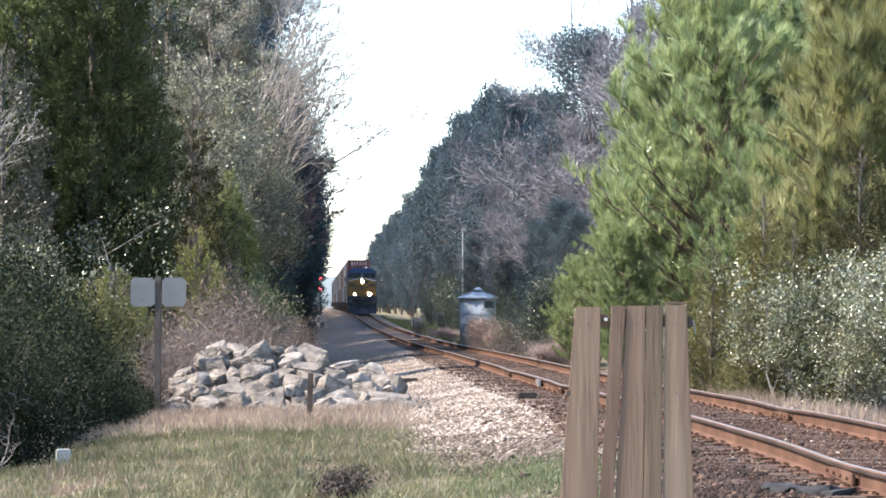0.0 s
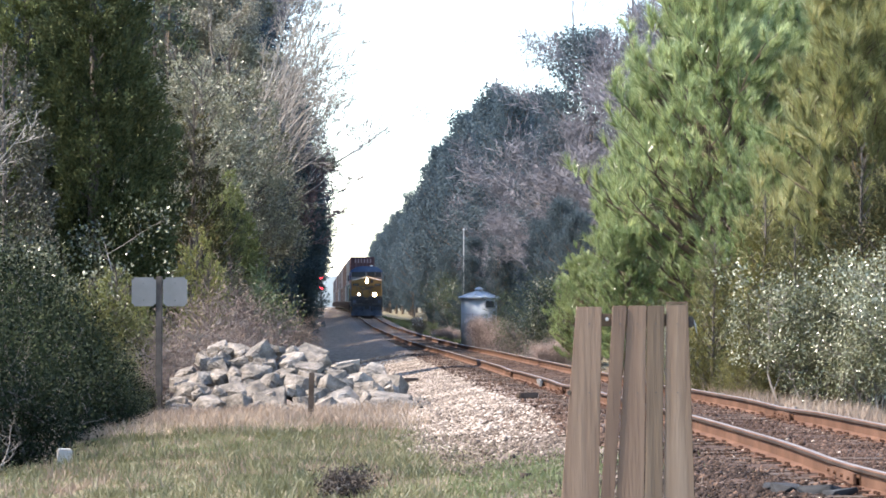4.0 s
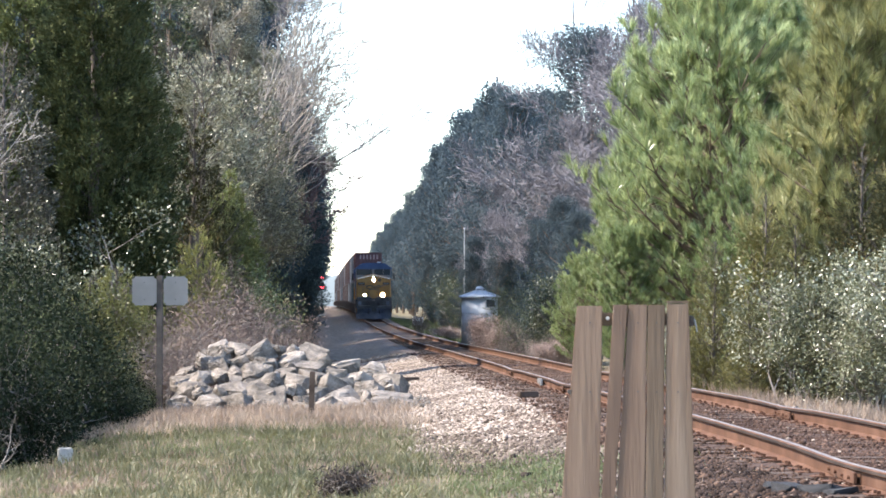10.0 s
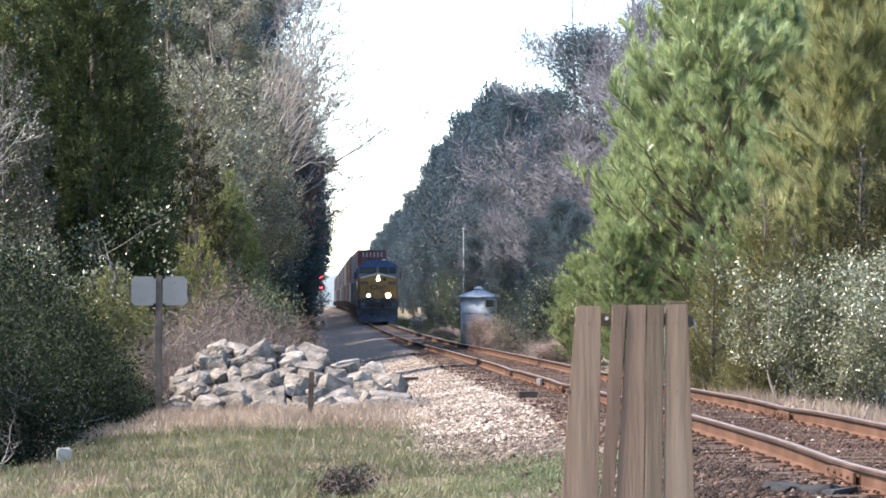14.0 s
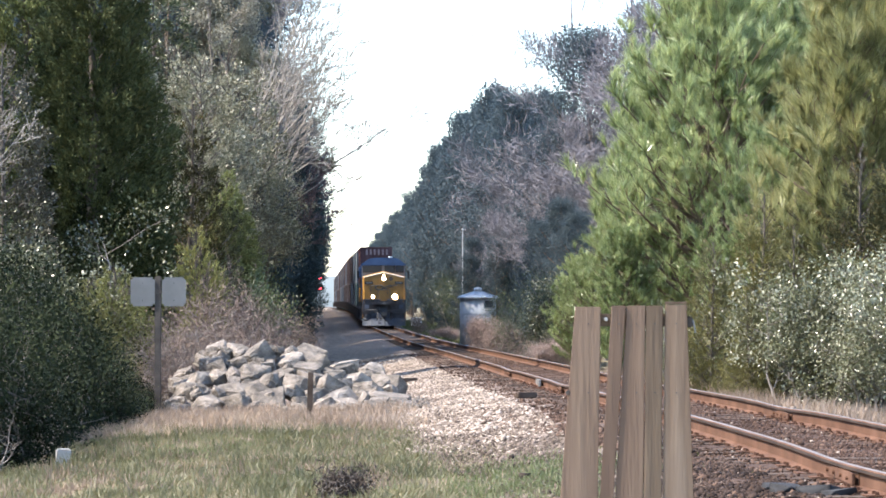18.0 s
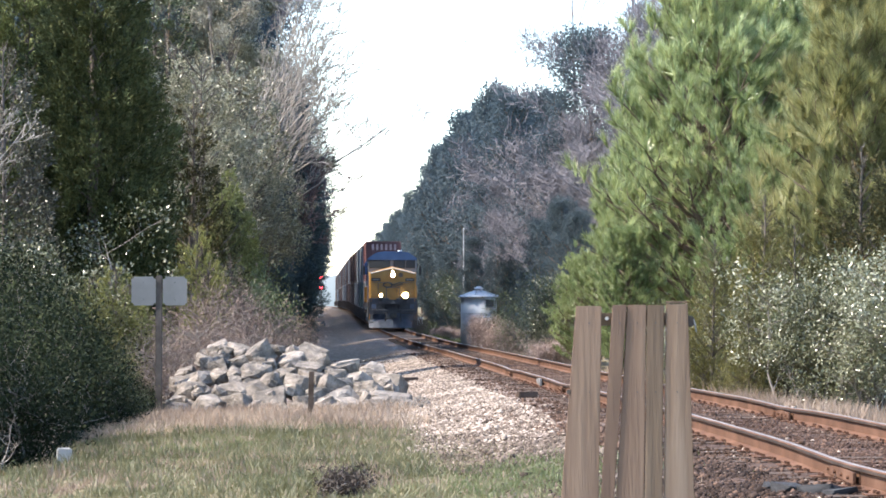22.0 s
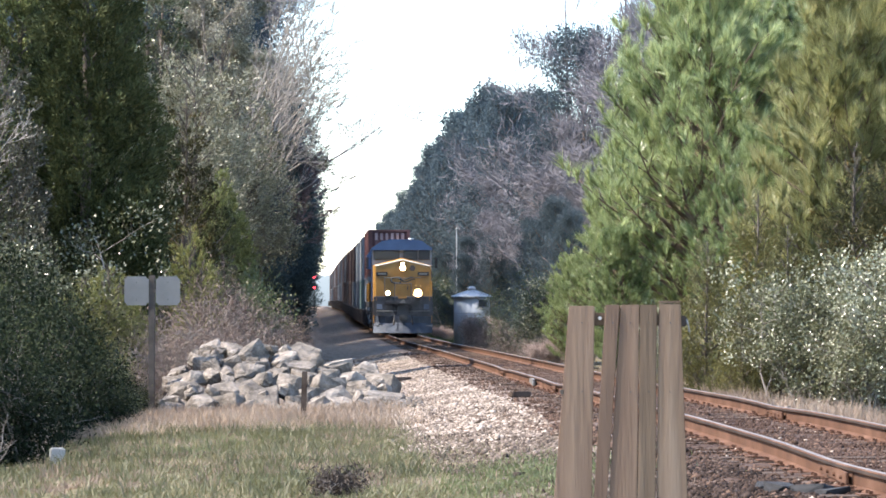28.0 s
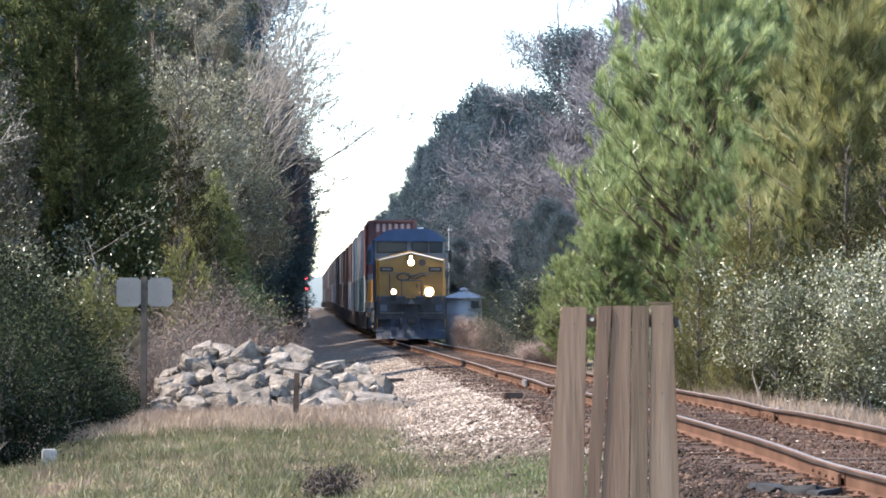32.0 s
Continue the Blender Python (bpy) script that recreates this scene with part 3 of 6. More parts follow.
def build_locomotive():
    loco = thing("locomotive", Matrix(), "yellow and blue diesel freight locomotive with lit headlights", "locomotive")
    W = 1.55

    def add(name, bm, mat, label="", parent=loco, smooth=False):
        return part(name, bm, mat, parent, label, smooth)

    # underframe, fuel tank, walkway
    bm = box(bmesh.new(), -1.5, 1.5, 0.9, 22.0, 1.42, 1.72, 0.02)
    box(bm, -0.7, 0.7, 0.9, 22.0, 1.1, 1.42)
    add("underframe", bm, M["grime"], "grimy dark blue frame")
    add("fuel_tank", prism(bmesh.new(), [(-1.4, 1.4), (-1.45, 0.75), (-1.0, 0.38), (1.0, 0.38), (1.45, 0.75), (1.4, 1.4)], 8.2, 13.8), M["grime"], "black fuel tank")
    # snow plough and pilot
    bm = bmesh.new()
    prof = [(1.0, 0.02), (0.62, 0.0), (0.18, -0.25), (0.1, -0.3)]
    xs = [-1.52, -0.9, 0.0, 0.9, 1.52]
    back = [0.42, 0.16, 0.0, 0.16, 0.42]
    rows = [[bm.verts.new((x, 0.75 + b + dy, z)) for z, dy in prof] for x, b in zip(xs, back)]
    for a, b in zip(rows, rows[1:]):
        for i in range(3):
            bm.faces.new((a[i], b[i], b[i + 1], a[i + 1]))
    bmesh.ops.solidify(bm, geom=bm.faces[:], thickness=0.05)
    bmesh.ops.recalc_face_normals(bm, faces=bm.faces)
    add("snow_plough", bm, M["worn_blue"], "worn blue-grey V-shaped snow plough")
    bm = box(bmesh.new(), -1.5, 1.5, 0.85, 1.05, 0.95, 1.95, 0.03)
    add("pilot_plate", bm, M["grime"], "grimy blue-black pilot plate")
    bm = box(bmesh.new(), -0.85, 0.85, 0.62, 0.9, 1.62, 1.76, 0.02)
    for k in range(3):
        box(bm, -0.85, 0.85, 0.58, 0.66, 1.60 + 0.06 * k, 1.63 + 0.06 * k)
    add("anticlimber", bm, M["grime"], "grimy ribbed anticlimber")
    add("coupler_plate", box(bmesh.new(), -0.24, 0.2, 0.8, 0.86, 1.86, 1.99, 0.01), M["yellow"], "small yellow plate above the coupler")
    bm = box(bmesh.new(), -0.13, 0.13, 0.0, 0.9, 0.78, 0.98, 0.03)
    box(bm, -0.22, 0.22, 0.02, 0.22, 0.72, 1.05, 0.06)
    add("coupler", bm, M["steel"], "rusty knuckle coupler")
    for s in (-1, 1):
        bm = rod(bmesh.new(), (s * 0.45, 0.8, 1.0), (s * 0.5, 0.55, 0.5), 0.025)
        rod(bm, (s * 0.5, 0.55, 0.5), (s * 0.42, 0.4, 0.75), 0.025)
        add("air_hose", bm, M["black"], "black rubber air hose")
    # jumper hoses, cable boxes and the uncoupling bar on the pilot
    for s in (-1, 1):
        for k in range(2):
            x = s * (0.3 + 0.12 * k)
            bm = rod(bmesh.new(), (x, 0.84, 1.5), (x + 0.02 * s, 0.68, 1.3), 0.02, 6)
            rod(bm, (x + 0.02 * s, 0.68, 1.3), (x + 0.04 * s, 0.7, 1.08), 0.02, 6)
            add("jumper_hose", bm, M["black"], "short brake hose hanging on the pilot")
        add("cable_box", box(bmesh.new(), s * 1.2 - 0.14, s * 1.2 + 0.14, 0.76, 0.87, 1.3, 1.58, 0.02), M["worn_blue"], "small worn cable box")
        add("step_edge", box(bmesh.new(), s * 1.36 - 0.17, s * 1.36 + 0.17, 0.6, 0.64, 0.44, 0.49), M["alu"], "pale edge of the lower step")
        add("corner_post", rod(bmesh.new(), (s * 1.36, 0.86, 1.74), (s * 1.36, 0.86, 2.7), 0.022), M["yellow"], "yellow corner grab post")
    for s in (-1, 1):
        add("uncoupling_bar", rod(bmesh.new(), (s * 1.35, 0.72, 1.22), (s * 0.3, 0.66, 1.22), 0.018, 6), M["alu"], "pale uncoupling lever")
    add("deck_edge", box(bmesh.new(), -1.5, 1.5, 0.82, 0.845, 1.93, 1.965), M["worn_blue"], "worn edge of the front deck")
    add("headstock_patch", prism(bmesh.new(), [(-0.16, 1.62), (0.16, 1.62), (0.0, 1.84)], 0.56, 0.58), M["alu"], "pale worn patch above the coupler")
    # steps at the four corners
    for s in (-1, 1):
        for y in (1.15, 21.2):
            bm = bmesh.new()
            for k in range(4):
                box(bm, s * 1.52 - 0.16, s * 1.52 + 0.03, y, y + 0.6, 0.42 + 0.33 * k, 0.45 + 0.33 * k)
            box(bm, s * 1.53 - 0.02, s * 1.53 + 0.02, y - 0.03, y, 0.4, 1.7)
            box(bm, s * 1.53 - 0.02, s * 1.53 + 0.02, y + 0.6, y + 0.63, 0.4, 1.7)
            add("steps", bm, M["grime"], "boarding steps with pale edges")
    # nose
    def ring(w, zt, zs, y):
        return [(-w, y, 1.74), (-w, y, zs), (0.0, y, zt), (w, y, zs), (w, y, 1.74)]

    bm = bmesh.new()
    fr = [bm.verts.new(p) for p in ring(1.40, 3.83, 3.50, 1.3)]
    mid = [bm.verts.new(p) for p in ring(1.48, 3.89, 3.56, 1.38)]
    bk = [bm.verts.new(p) for p in ring(1.50, 3.98, 3.58, 2.6)]
    bm.faces.new(fr)
    for a, b in ((fr, mid), (mid, bk)):
        for i in range(5):
            bm.faces.new((a[i], b[i], b[(i + 1) % 5], a[(i + 1) % 5]))
    bmesh.ops.recalc_face_normals(bm, faces=bm.faces)
    add("nose", bm, M["yellow"], "yellow wide nose")
    # pale edge along the top of the nose
    for s in (-1, 1):
        bm = rod(bmesh.new(), (0, 1.31, 3.845), (s * 1.40, 1.31, 3.515), 0.028)
        add("nose_trim", bm, M["white"], "pale strip along the nose top")
    bm = box(bmesh.new(), -0.34, 0.34, 1.265, 1.31, 1.8, 3.05, 0.02)
    add("nose_door", bm, M["yellow"], "yellow nose door")
    bm = box(bmesh.new(), 0.24, 0.28, 1.22, 1.27, 2.3, 2.5)
    add("door_latch", bm, M["steel"])
    for x in (-0.92,):
        bm = rod(bmesh.new(), (x, 1.27, 2.1), (x, 1.27, 2.95), 0.018)
        add("grab_rail", bm, M["grime"])
    # emblem: a dark oval stroke and two flowing strokes
    bm = bmesh.new()
    pts = [(-0.30 + 0.30 * math.cos(0.35 * k), 2.80 + 0.15 * math.sin(0.35 * k)) for k in range(2, 17)]
    stroke(bm, pts, 1.262, 0.038)
    add("emblem", bm, M["steel"], "dark oval emblem stroke")
    for z0, x0 in ((2.88, -0.2), (2.78, -0.1)):
        bm = bmesh.new()
        pts = [(x0 + 0.08 * k, z0 - 0.07 * math.sin(0.55 * k)) for k in range(10)]
        stroke(bm, pts, 1.258, 0.032)
        add("emblem", bm, M["steel"], "dark flowing emblem stroke")
    bm = bmesh.new()
    for xa, xb in ((-0.95, 0.0), (0.0, 0.95)):
        rod(bm, (xa, 1.2, 2.93 - 0.03 * (xa == 0)), (xb, 1.2, 2.93 - 0.03 * (xb == 0)), 0.012, 6)
    add("safety_chain", bm, M["alu"], "thin pale chain across the nose")
    bm = box(bmesh.new(), -1.3, 1.3, 1.288, 1.298, 2.94, 2.96)
    add("pin_stripe", bm, M["grime"])
    # number boards: dark panels with a pale bar
    for s in (-1, 1):
        bm = box(bmesh.new(), s * 1.06 - 0.29, s * 1.06 + 0.29, 1.25, 1.34, 3.02, 3.22, 0.015)
        nb = add("number_board", bm, M["black"], "dark board with an unreadable pale bar")
        add("figures", box(bmesh.new(), s * 1.06 - 0.2, s * 1.06 + 0.2, 1.24, 1.25, 3.08, 3.16), M["alu"], parent=nb)
    # headlight housing, two lamps one above the other, and a class light
    bm = box(bmesh.new(), -0.19, 0.19, 1.2, 1.32, 3.24, 3.78, 0.06)
    hl = add("headlight", bm, M["yellow"], "twin lit headlight")
    for z, rr in ((3.42, 0.12), (3.64, 0.06)):
        bm = cyl(bmesh.new(), rr, rr * 0.85, 0.04, pose(0, 1.2, z, 90, 0, 0), 20)
        add("lens", bm, M["lamp"], "glowing white lens", hl)
        add("lamp_rim", tube(bmesh.new(), rr + 0.005, 0.12, pose(0, 1.22, z, 90, 0, 0)), M["black"], "dark lamp rim", hl)
        # added glowing ring before the rim imitates the headlight's halo
        if rr > 0.1:
            add("reflector_ring", tube(bmesh.new(), rr + 0.004, 0.01, pose(0, 1.1, z, 90, 0, 0), 24, 0.035), M["halo"], "warm glowing ring added for the lamp's halo", hl)
    bm = cyl(bmesh.new(), 0.15, 0.15, 0.06, pose(0.5, 1.32, 3.42, 90, 0, 0), 20)
    add("vent_panel", bm, M["car"], "round brown vent cover")
    for s in (-1, 1):
        bm = cyl(bmesh.new(), 0.15, 0.15, 0.25, pose(s * 0.77, 0.98, 2.14, 90, 0, 0), 18)
        box(bm, s * 0.77 - 0.12, s * 0.77 + 0.12, 0.76, 0.96, 1.76, 2.03)
        d = add("ditch_light", bm, M["black"], "lit ditch light on the front deck")
        bm = cyl(bmesh.new(), 0.10 if s < 0 else 0.165, 0.09, 0.04, pose(s * 0.77, 0.735, 2.14, 90, 0, 0), 20)
        add("lens", bm, M["ditch"] if s < 0 else M["ditch_bright"], "glowing warm lens", d)
        add("lamp_rim", tube(bmesh.new(), 0.105 if s < 0 else 0.17, 0.14, pose(s * 0.77, 0.76, 2.14, 90, 0, 0)), M["black"], "dark lamp rim", d)
        # added glowing ring imitates the warm halo of the ditch light
        add("reflector_ring", tube(bmesh.new(), 0.1 if s < 0 else 0.165, 0.01, pose(s * 0.77, 0.62, 2.14, 90, 0, 0), 24, 0.03 if s < 0 else 0.06), M["halo"], "warm glowing ring added for the lamp's halo", d)
    # cab
    wall = [(-W, 1.74), (-W, 4.38), (W, 4.38), (W, 1.74)]
    add("cab", prism(bmesh.new(), wall, 2.6, 5.0), M["blue"], "blue cab")
    roof = [(-W - 0.03, 4.36), (-W - 0.03, 4.46), (-1.04, 4.84), (-0.6, 4.92), (0.6, 4.92), (1.04, 4.84), (W + 0.03, 4.46), (W + 0.03, 4.36)]
    add("cab_roof", prism(bmesh.new(), roof, 2.45, 5.1), M["blue"], "blue cab roof with sloping sides")
    add("cab_front", box(bmesh.new(), -W + 0.01, W - 0.01, 2.56, 2.64, 3.4, 4.36), M["grey_box"], "grey-blue cab front")
    for x0, x1 in ((-1.42, -0.16), (0.12, 0.78), (0.9, 1.4)):
        bm = box(bmesh.new(), x0, x1, 2.5, 2.56, 3.90, 4.32, 0.02)
        w = add("windshield", bm, M["glass"], "dark tinted windshield")
        fr_ = box(bmesh.new(), x0 - 0.04, x1 + 0.04, 2.515, 2.58, 3.86, 3.90)
        box(fr_, x0 - 0.04, x1 + 0.04, 2.515, 2.58, 4.32, 4.36)
        box(fr_, x0 - 0.04, x0, 2.515, 2.58, 3.90, 4.32)
        box(fr_, x1, x1 + 0.04, 2.515, 2.58, 3.90, 4.32)
        add("window_frame", fr_, M["black"], parent=w)
    for s in (-1, 1):
        for y0, y1 in ((2.9, 3.7), (3.8, 4.6)):
            bm = box(bmesh.new(), s * W - 0.02, s * W + 0.02, y0, y1, 3.5, 4.15, 0.02)
            add("side_window", bm, M["glass"], "dark side window")
        bm = box(bmesh.new(), s * 1.78 - 0.07, s * 1.78 + 0.07, 2.75, 2.9, 3.42, 4.0, 0.03)
        rod(bm, (s * 1.55, 2.82, 3.95), (s * 1.78, 2.82, 3.95), 0.02)
        add("mirror", bm, M["black"], "black cab mirror")
    # long hood, radiator wings, roof gear
    hood = [(-0.95, 1.74), (-0.95, 4.3), (-0.7, 4.5), (0.7, 4.5), (0.95, 4.3), (0.95, 1.74)]
    add("long_hood", prism(bmesh.new(), hood, 5.0, 20.4), M["blue"], "blue engine hood")
    add("hood_stripe", box(bmesh.new(), -0.97, 0.97, 5.02, 20.3, 2.2, 2.9, 0.01), M["yellow"], "yellow stripe")
    for k in range(12):
        for s in (-1, 1):
            bm = box(bmesh.new(), s * 0.98 - 0.015, s * 0.98 + 0.015, 5.4 + 1.1 * k, 6.3 + 1.1 * k, 3.0, 4.1, 0.01)
            add("hood_door", bm, M["blue"])
    wing = [(-1.5, 3.6), (-1.52, 4.35), (-1.3, 4.62), (1.3, 4.62), (1.52, 4.35), (1.5, 3.6)]
    add("radiator", prism(bmesh.new(), wing, 16.4, 20.0), M["blue"], "wide blue radiator")
    add("exhaust_stack", box(bmesh.new(), -0.3, 0.3, 10.5, 11.6, 4.48, 4.72, 0.03), M["grime"], "sooty exhaust stack")
    bm = bmesh.new()
    for k, y in enumerate((7.0, 7.25, 7.5)):
        cyl(bm, 0.06, 0.1, 0.4, pose(-0.3 + 0.3 * k, y, 4.55, 90, 0, 0), 10)
    add("horn", bm, M["grime"], "air horn")
    cyl(b4 := bmesh.new(), 0.15, 0.15, 0.1, pose(0.5, 3.4, 4.91), 14)
    add("antenna", b4, M["white"], "white radio dome")
    # handrails
    for s in (-1, 1):
        bm = rod(bmesh.new(), (s * 1.48, 0.95, 2.72), (s * 1.48, 1.25, 2.72), 0.022)
        rod(bm, (s * 1.48, 0.95, 0.6), (s * 1.48, 0.95, 2.72), 0.022)
        add("front_handrail", bm, M["yellow"], "yellow corner handrail")
        for k in range(9):
            y = 5.2 + 1.85 * k
            add("stanchion", rod(bmesh.new(), (s * 1.47, y, 1.72), (s * 1.47, y, 2.75), 0.02), M["yellow"], "yellow handrail post")
        add("handrail", rod(bmesh.new(), (s * 1.47, 5.2, 2.75), (s * 1.47, 20.0, 2.75), 0.022), M["yellow"], "yellow handrail")
    bm = rod(bmesh.new(), (-0.42, 0.7, 2.62), (0.42, 0.7, 2.62), 0.02)
    for s in (-1, 1):
        rod(bm, (s * 0.42, 0.7, 1.75), (s * 0.42, 0.7, 2.62), 0.02)
    add("end_handrail", bm, M["grime"])
    for y in (4.3, 18.2):
        t, ws = bogie("truck", loco, y, (-2.0, 0.0, 2.0), 0.53, M["grime"])
        SPINNERS.extend(ws)
    MOVERS.append((loco, 0.0, 22.6, 0.0))
    return loco


locomotive = build_locomotive()


def build_container(name, mat, length, height, width, label, bars=False):
    c = thing("shipping_container", Matrix(), label, "container", "containers on the train")
    bm = bmesh.new()
    w, p = width / 2, 0.28
    n = int((length - 0.3) / p)
    for s in (-1, 1):
        pts = []
        for i in range(n):
            y = 0.15 + i * p
            pts += [(0.0, y), (0.0, y + 0.09), (0.04, y + 0.13), (0.04, y + 0.24)]
        pts.append((0.0, length - 0.12))
        lo = [bm.verts.new((s * (w - 0.02 - d), y, 0.14)) for d, y in pts]
        hi = [bm.verts.new((s * (w - 0.02 - d), y, height - 0.1)) for d, y in pts]
        for i in range(len(pts) - 1):
            bm.faces.new((lo[i], lo[i + 1], hi[i + 1], hi[i]))
    for y in (0.05, length - 0.05):
        pts = [(-w + 0.1 + i * (width - 0.2) / 24, y + (0.03 if i % 4 in (1, 2) else 0.0)) for i in range(25)]
        lo = [bm.verts.new((x, yy, 0.14)) for x, yy in pts]
        hi = [bm.verts.new((x, yy, height - 0.1)) for x, yy in pts]
        for i in range(24):
            bm.faces.new((lo[i], lo[i + 1], hi[i + 1], hi[i]))
    part("panel", bm, mat, c, "corrugated steel walls")
    part("roof", box(bmesh.new(), -w + 0.03, w - 0.03, 0.04, length - 0.04, height - 0.06, height - 0.02), mat, c)
    part("floor_frame", box(bmesh.new(), -w + 0.02, w - 0.02, 0.02, length - 0.02, 0.0, 0.14), mat, c)
    for s in (-1, 1):
        for y in (0, length - 0.16):
            part("corner_post", box(bmesh.new(), s * (w - 0.08) - 0.08, s * (w - 0.08) + 0.08, y, y + 0.16, 0, height, 0.01), mat, c)
        part("top_rail", box(bmesh.new(), s * (w - 0.05) - 0.05, s * (w - 0.05) + 0.05, 0.16, length - 0.16, height - 0.11, height), mat, c)
    for y in (0, length - 0.12):
        part("end_beam", box(bmesh.new(), -w + 0.16, w - 0.16, y, y + 0.12, height - 0.12, height), mat, c)
    if bars:
        for k in range(6):
            x = -0.85 + 0.32 * k
            part("lettering", box(bmesh.new(), x, x + 0.16, 0.015, 0.03, height - 0.62, height - 0.2), M["bud_paint"], c, "pale unreadable lettering")
    return c


M["bud_paint"] = material("faded_white_lettering", [(0.30, 0.18, 0.17), (0.42, 0.30, 0.29), (0.5, 0.4, 0.38)], 4, 0.6, 0, 0.0)


def build_well_car():
    car = thing("well_car", Matrix(), "dull brown steel container well car", "freight car", "cars of the train")
    L = 18.6
    for s in (-1, 1):
        bm = box(bmesh.new(), s * 1.40 - 0.06, s * 1.40 + 0.06, 2.9, L - 2.9, 0.35, 1.25, 0.02)
        part("side_sill", bm, M["car"], car)
        for k in range(9):
            part("rib", box(bmesh.new(), s * 1.48 - 0.03, s * 1.48 + 0.03, 3.2 + 1.5 * k, 3.3 + 1.5 * k, 0.4, 1.22), M["car"], car)
    part("well_floor", box(bmesh.new(), -1.34, 1.34, 2.9, L - 2.9, 0.30, 0.38), M["car"], car)
    for y0, y1 in ((0.5, 2.9), (L - 2.9, L - 0.5)):
        part("end_platform", box(bmesh.new(), -1.42, 1.42, y0, y1, 0.95, 1.2, 0.03), M["car"], car)
    for y, d in ((0.5, -0.6), (L - 0.5, 0.6)):
        part("coupler", box(bmesh.new(), -0.13, 0.13, min(y, y + d), max(y, y + d), 0.75, 0.97, 0.02), M["steel"], car)
    for y in (1.7, L - 1.7):
        bogie("truck", car, y, (-0.86, 0.86), 0.42, M["car"])
    return car


def build_train():
    car = build_well_car()
    k53, kh = 12.19, 2.83
    kinds = [("red_box", "faded red corrugated container with pale lettering"), ("grey_box", "pale grey corrugated steel container"), ("brown_box", "dull maroon corrugated steel container"),
             ("blue_box", "navy blue corrugated steel container"), ("orange_box", "dusty grey-brown corrugated steel container"), ("teal_box", "dull teal corrugated steel container")]
    lib = {k: build_container(k, M[k], k53, kh, 2.52, lab, k == "red_box") for k, lab in kinds}
    dull = ["brown_box", "blue_box", "brown_box", "orange_box", "grey_box", "blue_box", "brown_box"]
    low = ["grey_box", "teal_box"] + [dull[(3 * i + 1) % 7] for i in range(18)]
    top = ["red_box", "grey_box", "grey_box", "brown_box"] + [dull[(2 * i) % 7] for i in range(16)]
    used = set()
    for i in range(20):
        y = 22.4 + 18.6 * i
        c = car if i == 0 else copy_thing(car, Matrix())
        MOVERS.append((c, y, 18.6, 0.0))
        for row, z in ((low, 0.385), (top, 0.385 + kh + 0.02)):
            k = row[i]
            b = lib[k] if k not in used else copy_thing(lib[k], Matrix())
            used.add(k)
            MOVERS.append((b, y + 3.9, k53, z))


build_train()
SPEED, START = 5.35, 290.5


def vehicle_pose(front, length, lift):
    a, b = front + 0.15 * length, front + 0.85 * length
    za, zb = float(rail_z(a)), float(rail_z(b))
    rise = math.degrees(math.atan((zb - za) / (b - a)))
    z = za - (a - front) * (zb - za) / (b - a)
    return pose(float(track_x(front)), front, z, 0, 0, HEADING) @ pose(0, 0, 0, rise, 0, 0) @ pose(0, 0, lift)


def motions():
    for ob, back, length, lift in MOVERS:
        walk(ob, [(t, vehicle_pose(START - SPEED * t + back, length, lift)) for t in range(0, 33, 2)])
    turn = math.degrees(SPEED / 0.53)
    for ws in SPINNERS:
        at = ws.matrix_basis.translation.copy()
        walk(ws, [(k * 0.1, pose(*at, turn * k * 0.1, 0, 0)) for k in range(321)])


# ---------------------------------------------------------------- plants
def unit(v):
    return v / np.maximum(np.linalg.norm(v, axis=-1, keepdims=True), 1e-9)


def tubes(segs, sides):
    """Tapered bars: segs is (n, 8) with both ends and both radii."""
    s = np.asarray(segs, float)
    a, b, ra, rb = s[:, :3], s[:, 3:6], s[:, 6], s[:, 7]
    d = unit(b - a)
    ref = np.where(np.abs(d[:, 2:3]) > 0.9, np.array([[1.0, 0, 0]]), np.array([[0, 0, 1.0]]))
    e1 = unit(np.cross(d, ref))
    e2 = np.cross(d, e1)
    ang = np.arange(sides) * 2 * np.pi / sides
    ring = np.cos(ang)[None, :, None] * e1[:, None] + np.sin(ang)[None, :, None] * e2[:, None]
    v = np.concatenate([a[:, None] + ring * ra[:, None, None], b[:, None] + ring * rb[:, None, None]], 1)
    i = np.arange(sides)
    j = (i + 1) % sides
    f = np.stack([i, j, j + sides, i + sides], -1)[None] + (2 * sides * np.arange(len(s)))[:, None, None]
    return v.reshape(-1, 3), f.reshape(-1, 4)


def leaves(pts, dirs, length, width, curl=0.25):
    """Lance-shaped leaves: two triangles each, folded along the middle a little."""
    n = len(pts)
    d = unit(dirs)
    side = unit(np.cross(d, unit(rng.normal(size=(n, 3)))))
    up = np.cross(side, d)
    L = (length * rng.uniform(0.6, 1.3, n))[:, None]
    w = (width * rng.uniform(0.7, 1.2, n))[:, None]
    v = np.stack([pts, pts + d * L * 0.5 + side * w * 0.5, pts + d * L + up * L * curl * 0.3, pts + d * L * 0.5 - side * w * 0.5], 1)
    f = np.array([0, 1, 2, 3])[None] + 4 * np.arange(n)[:, None]
    return v.reshape(-1, 3), f


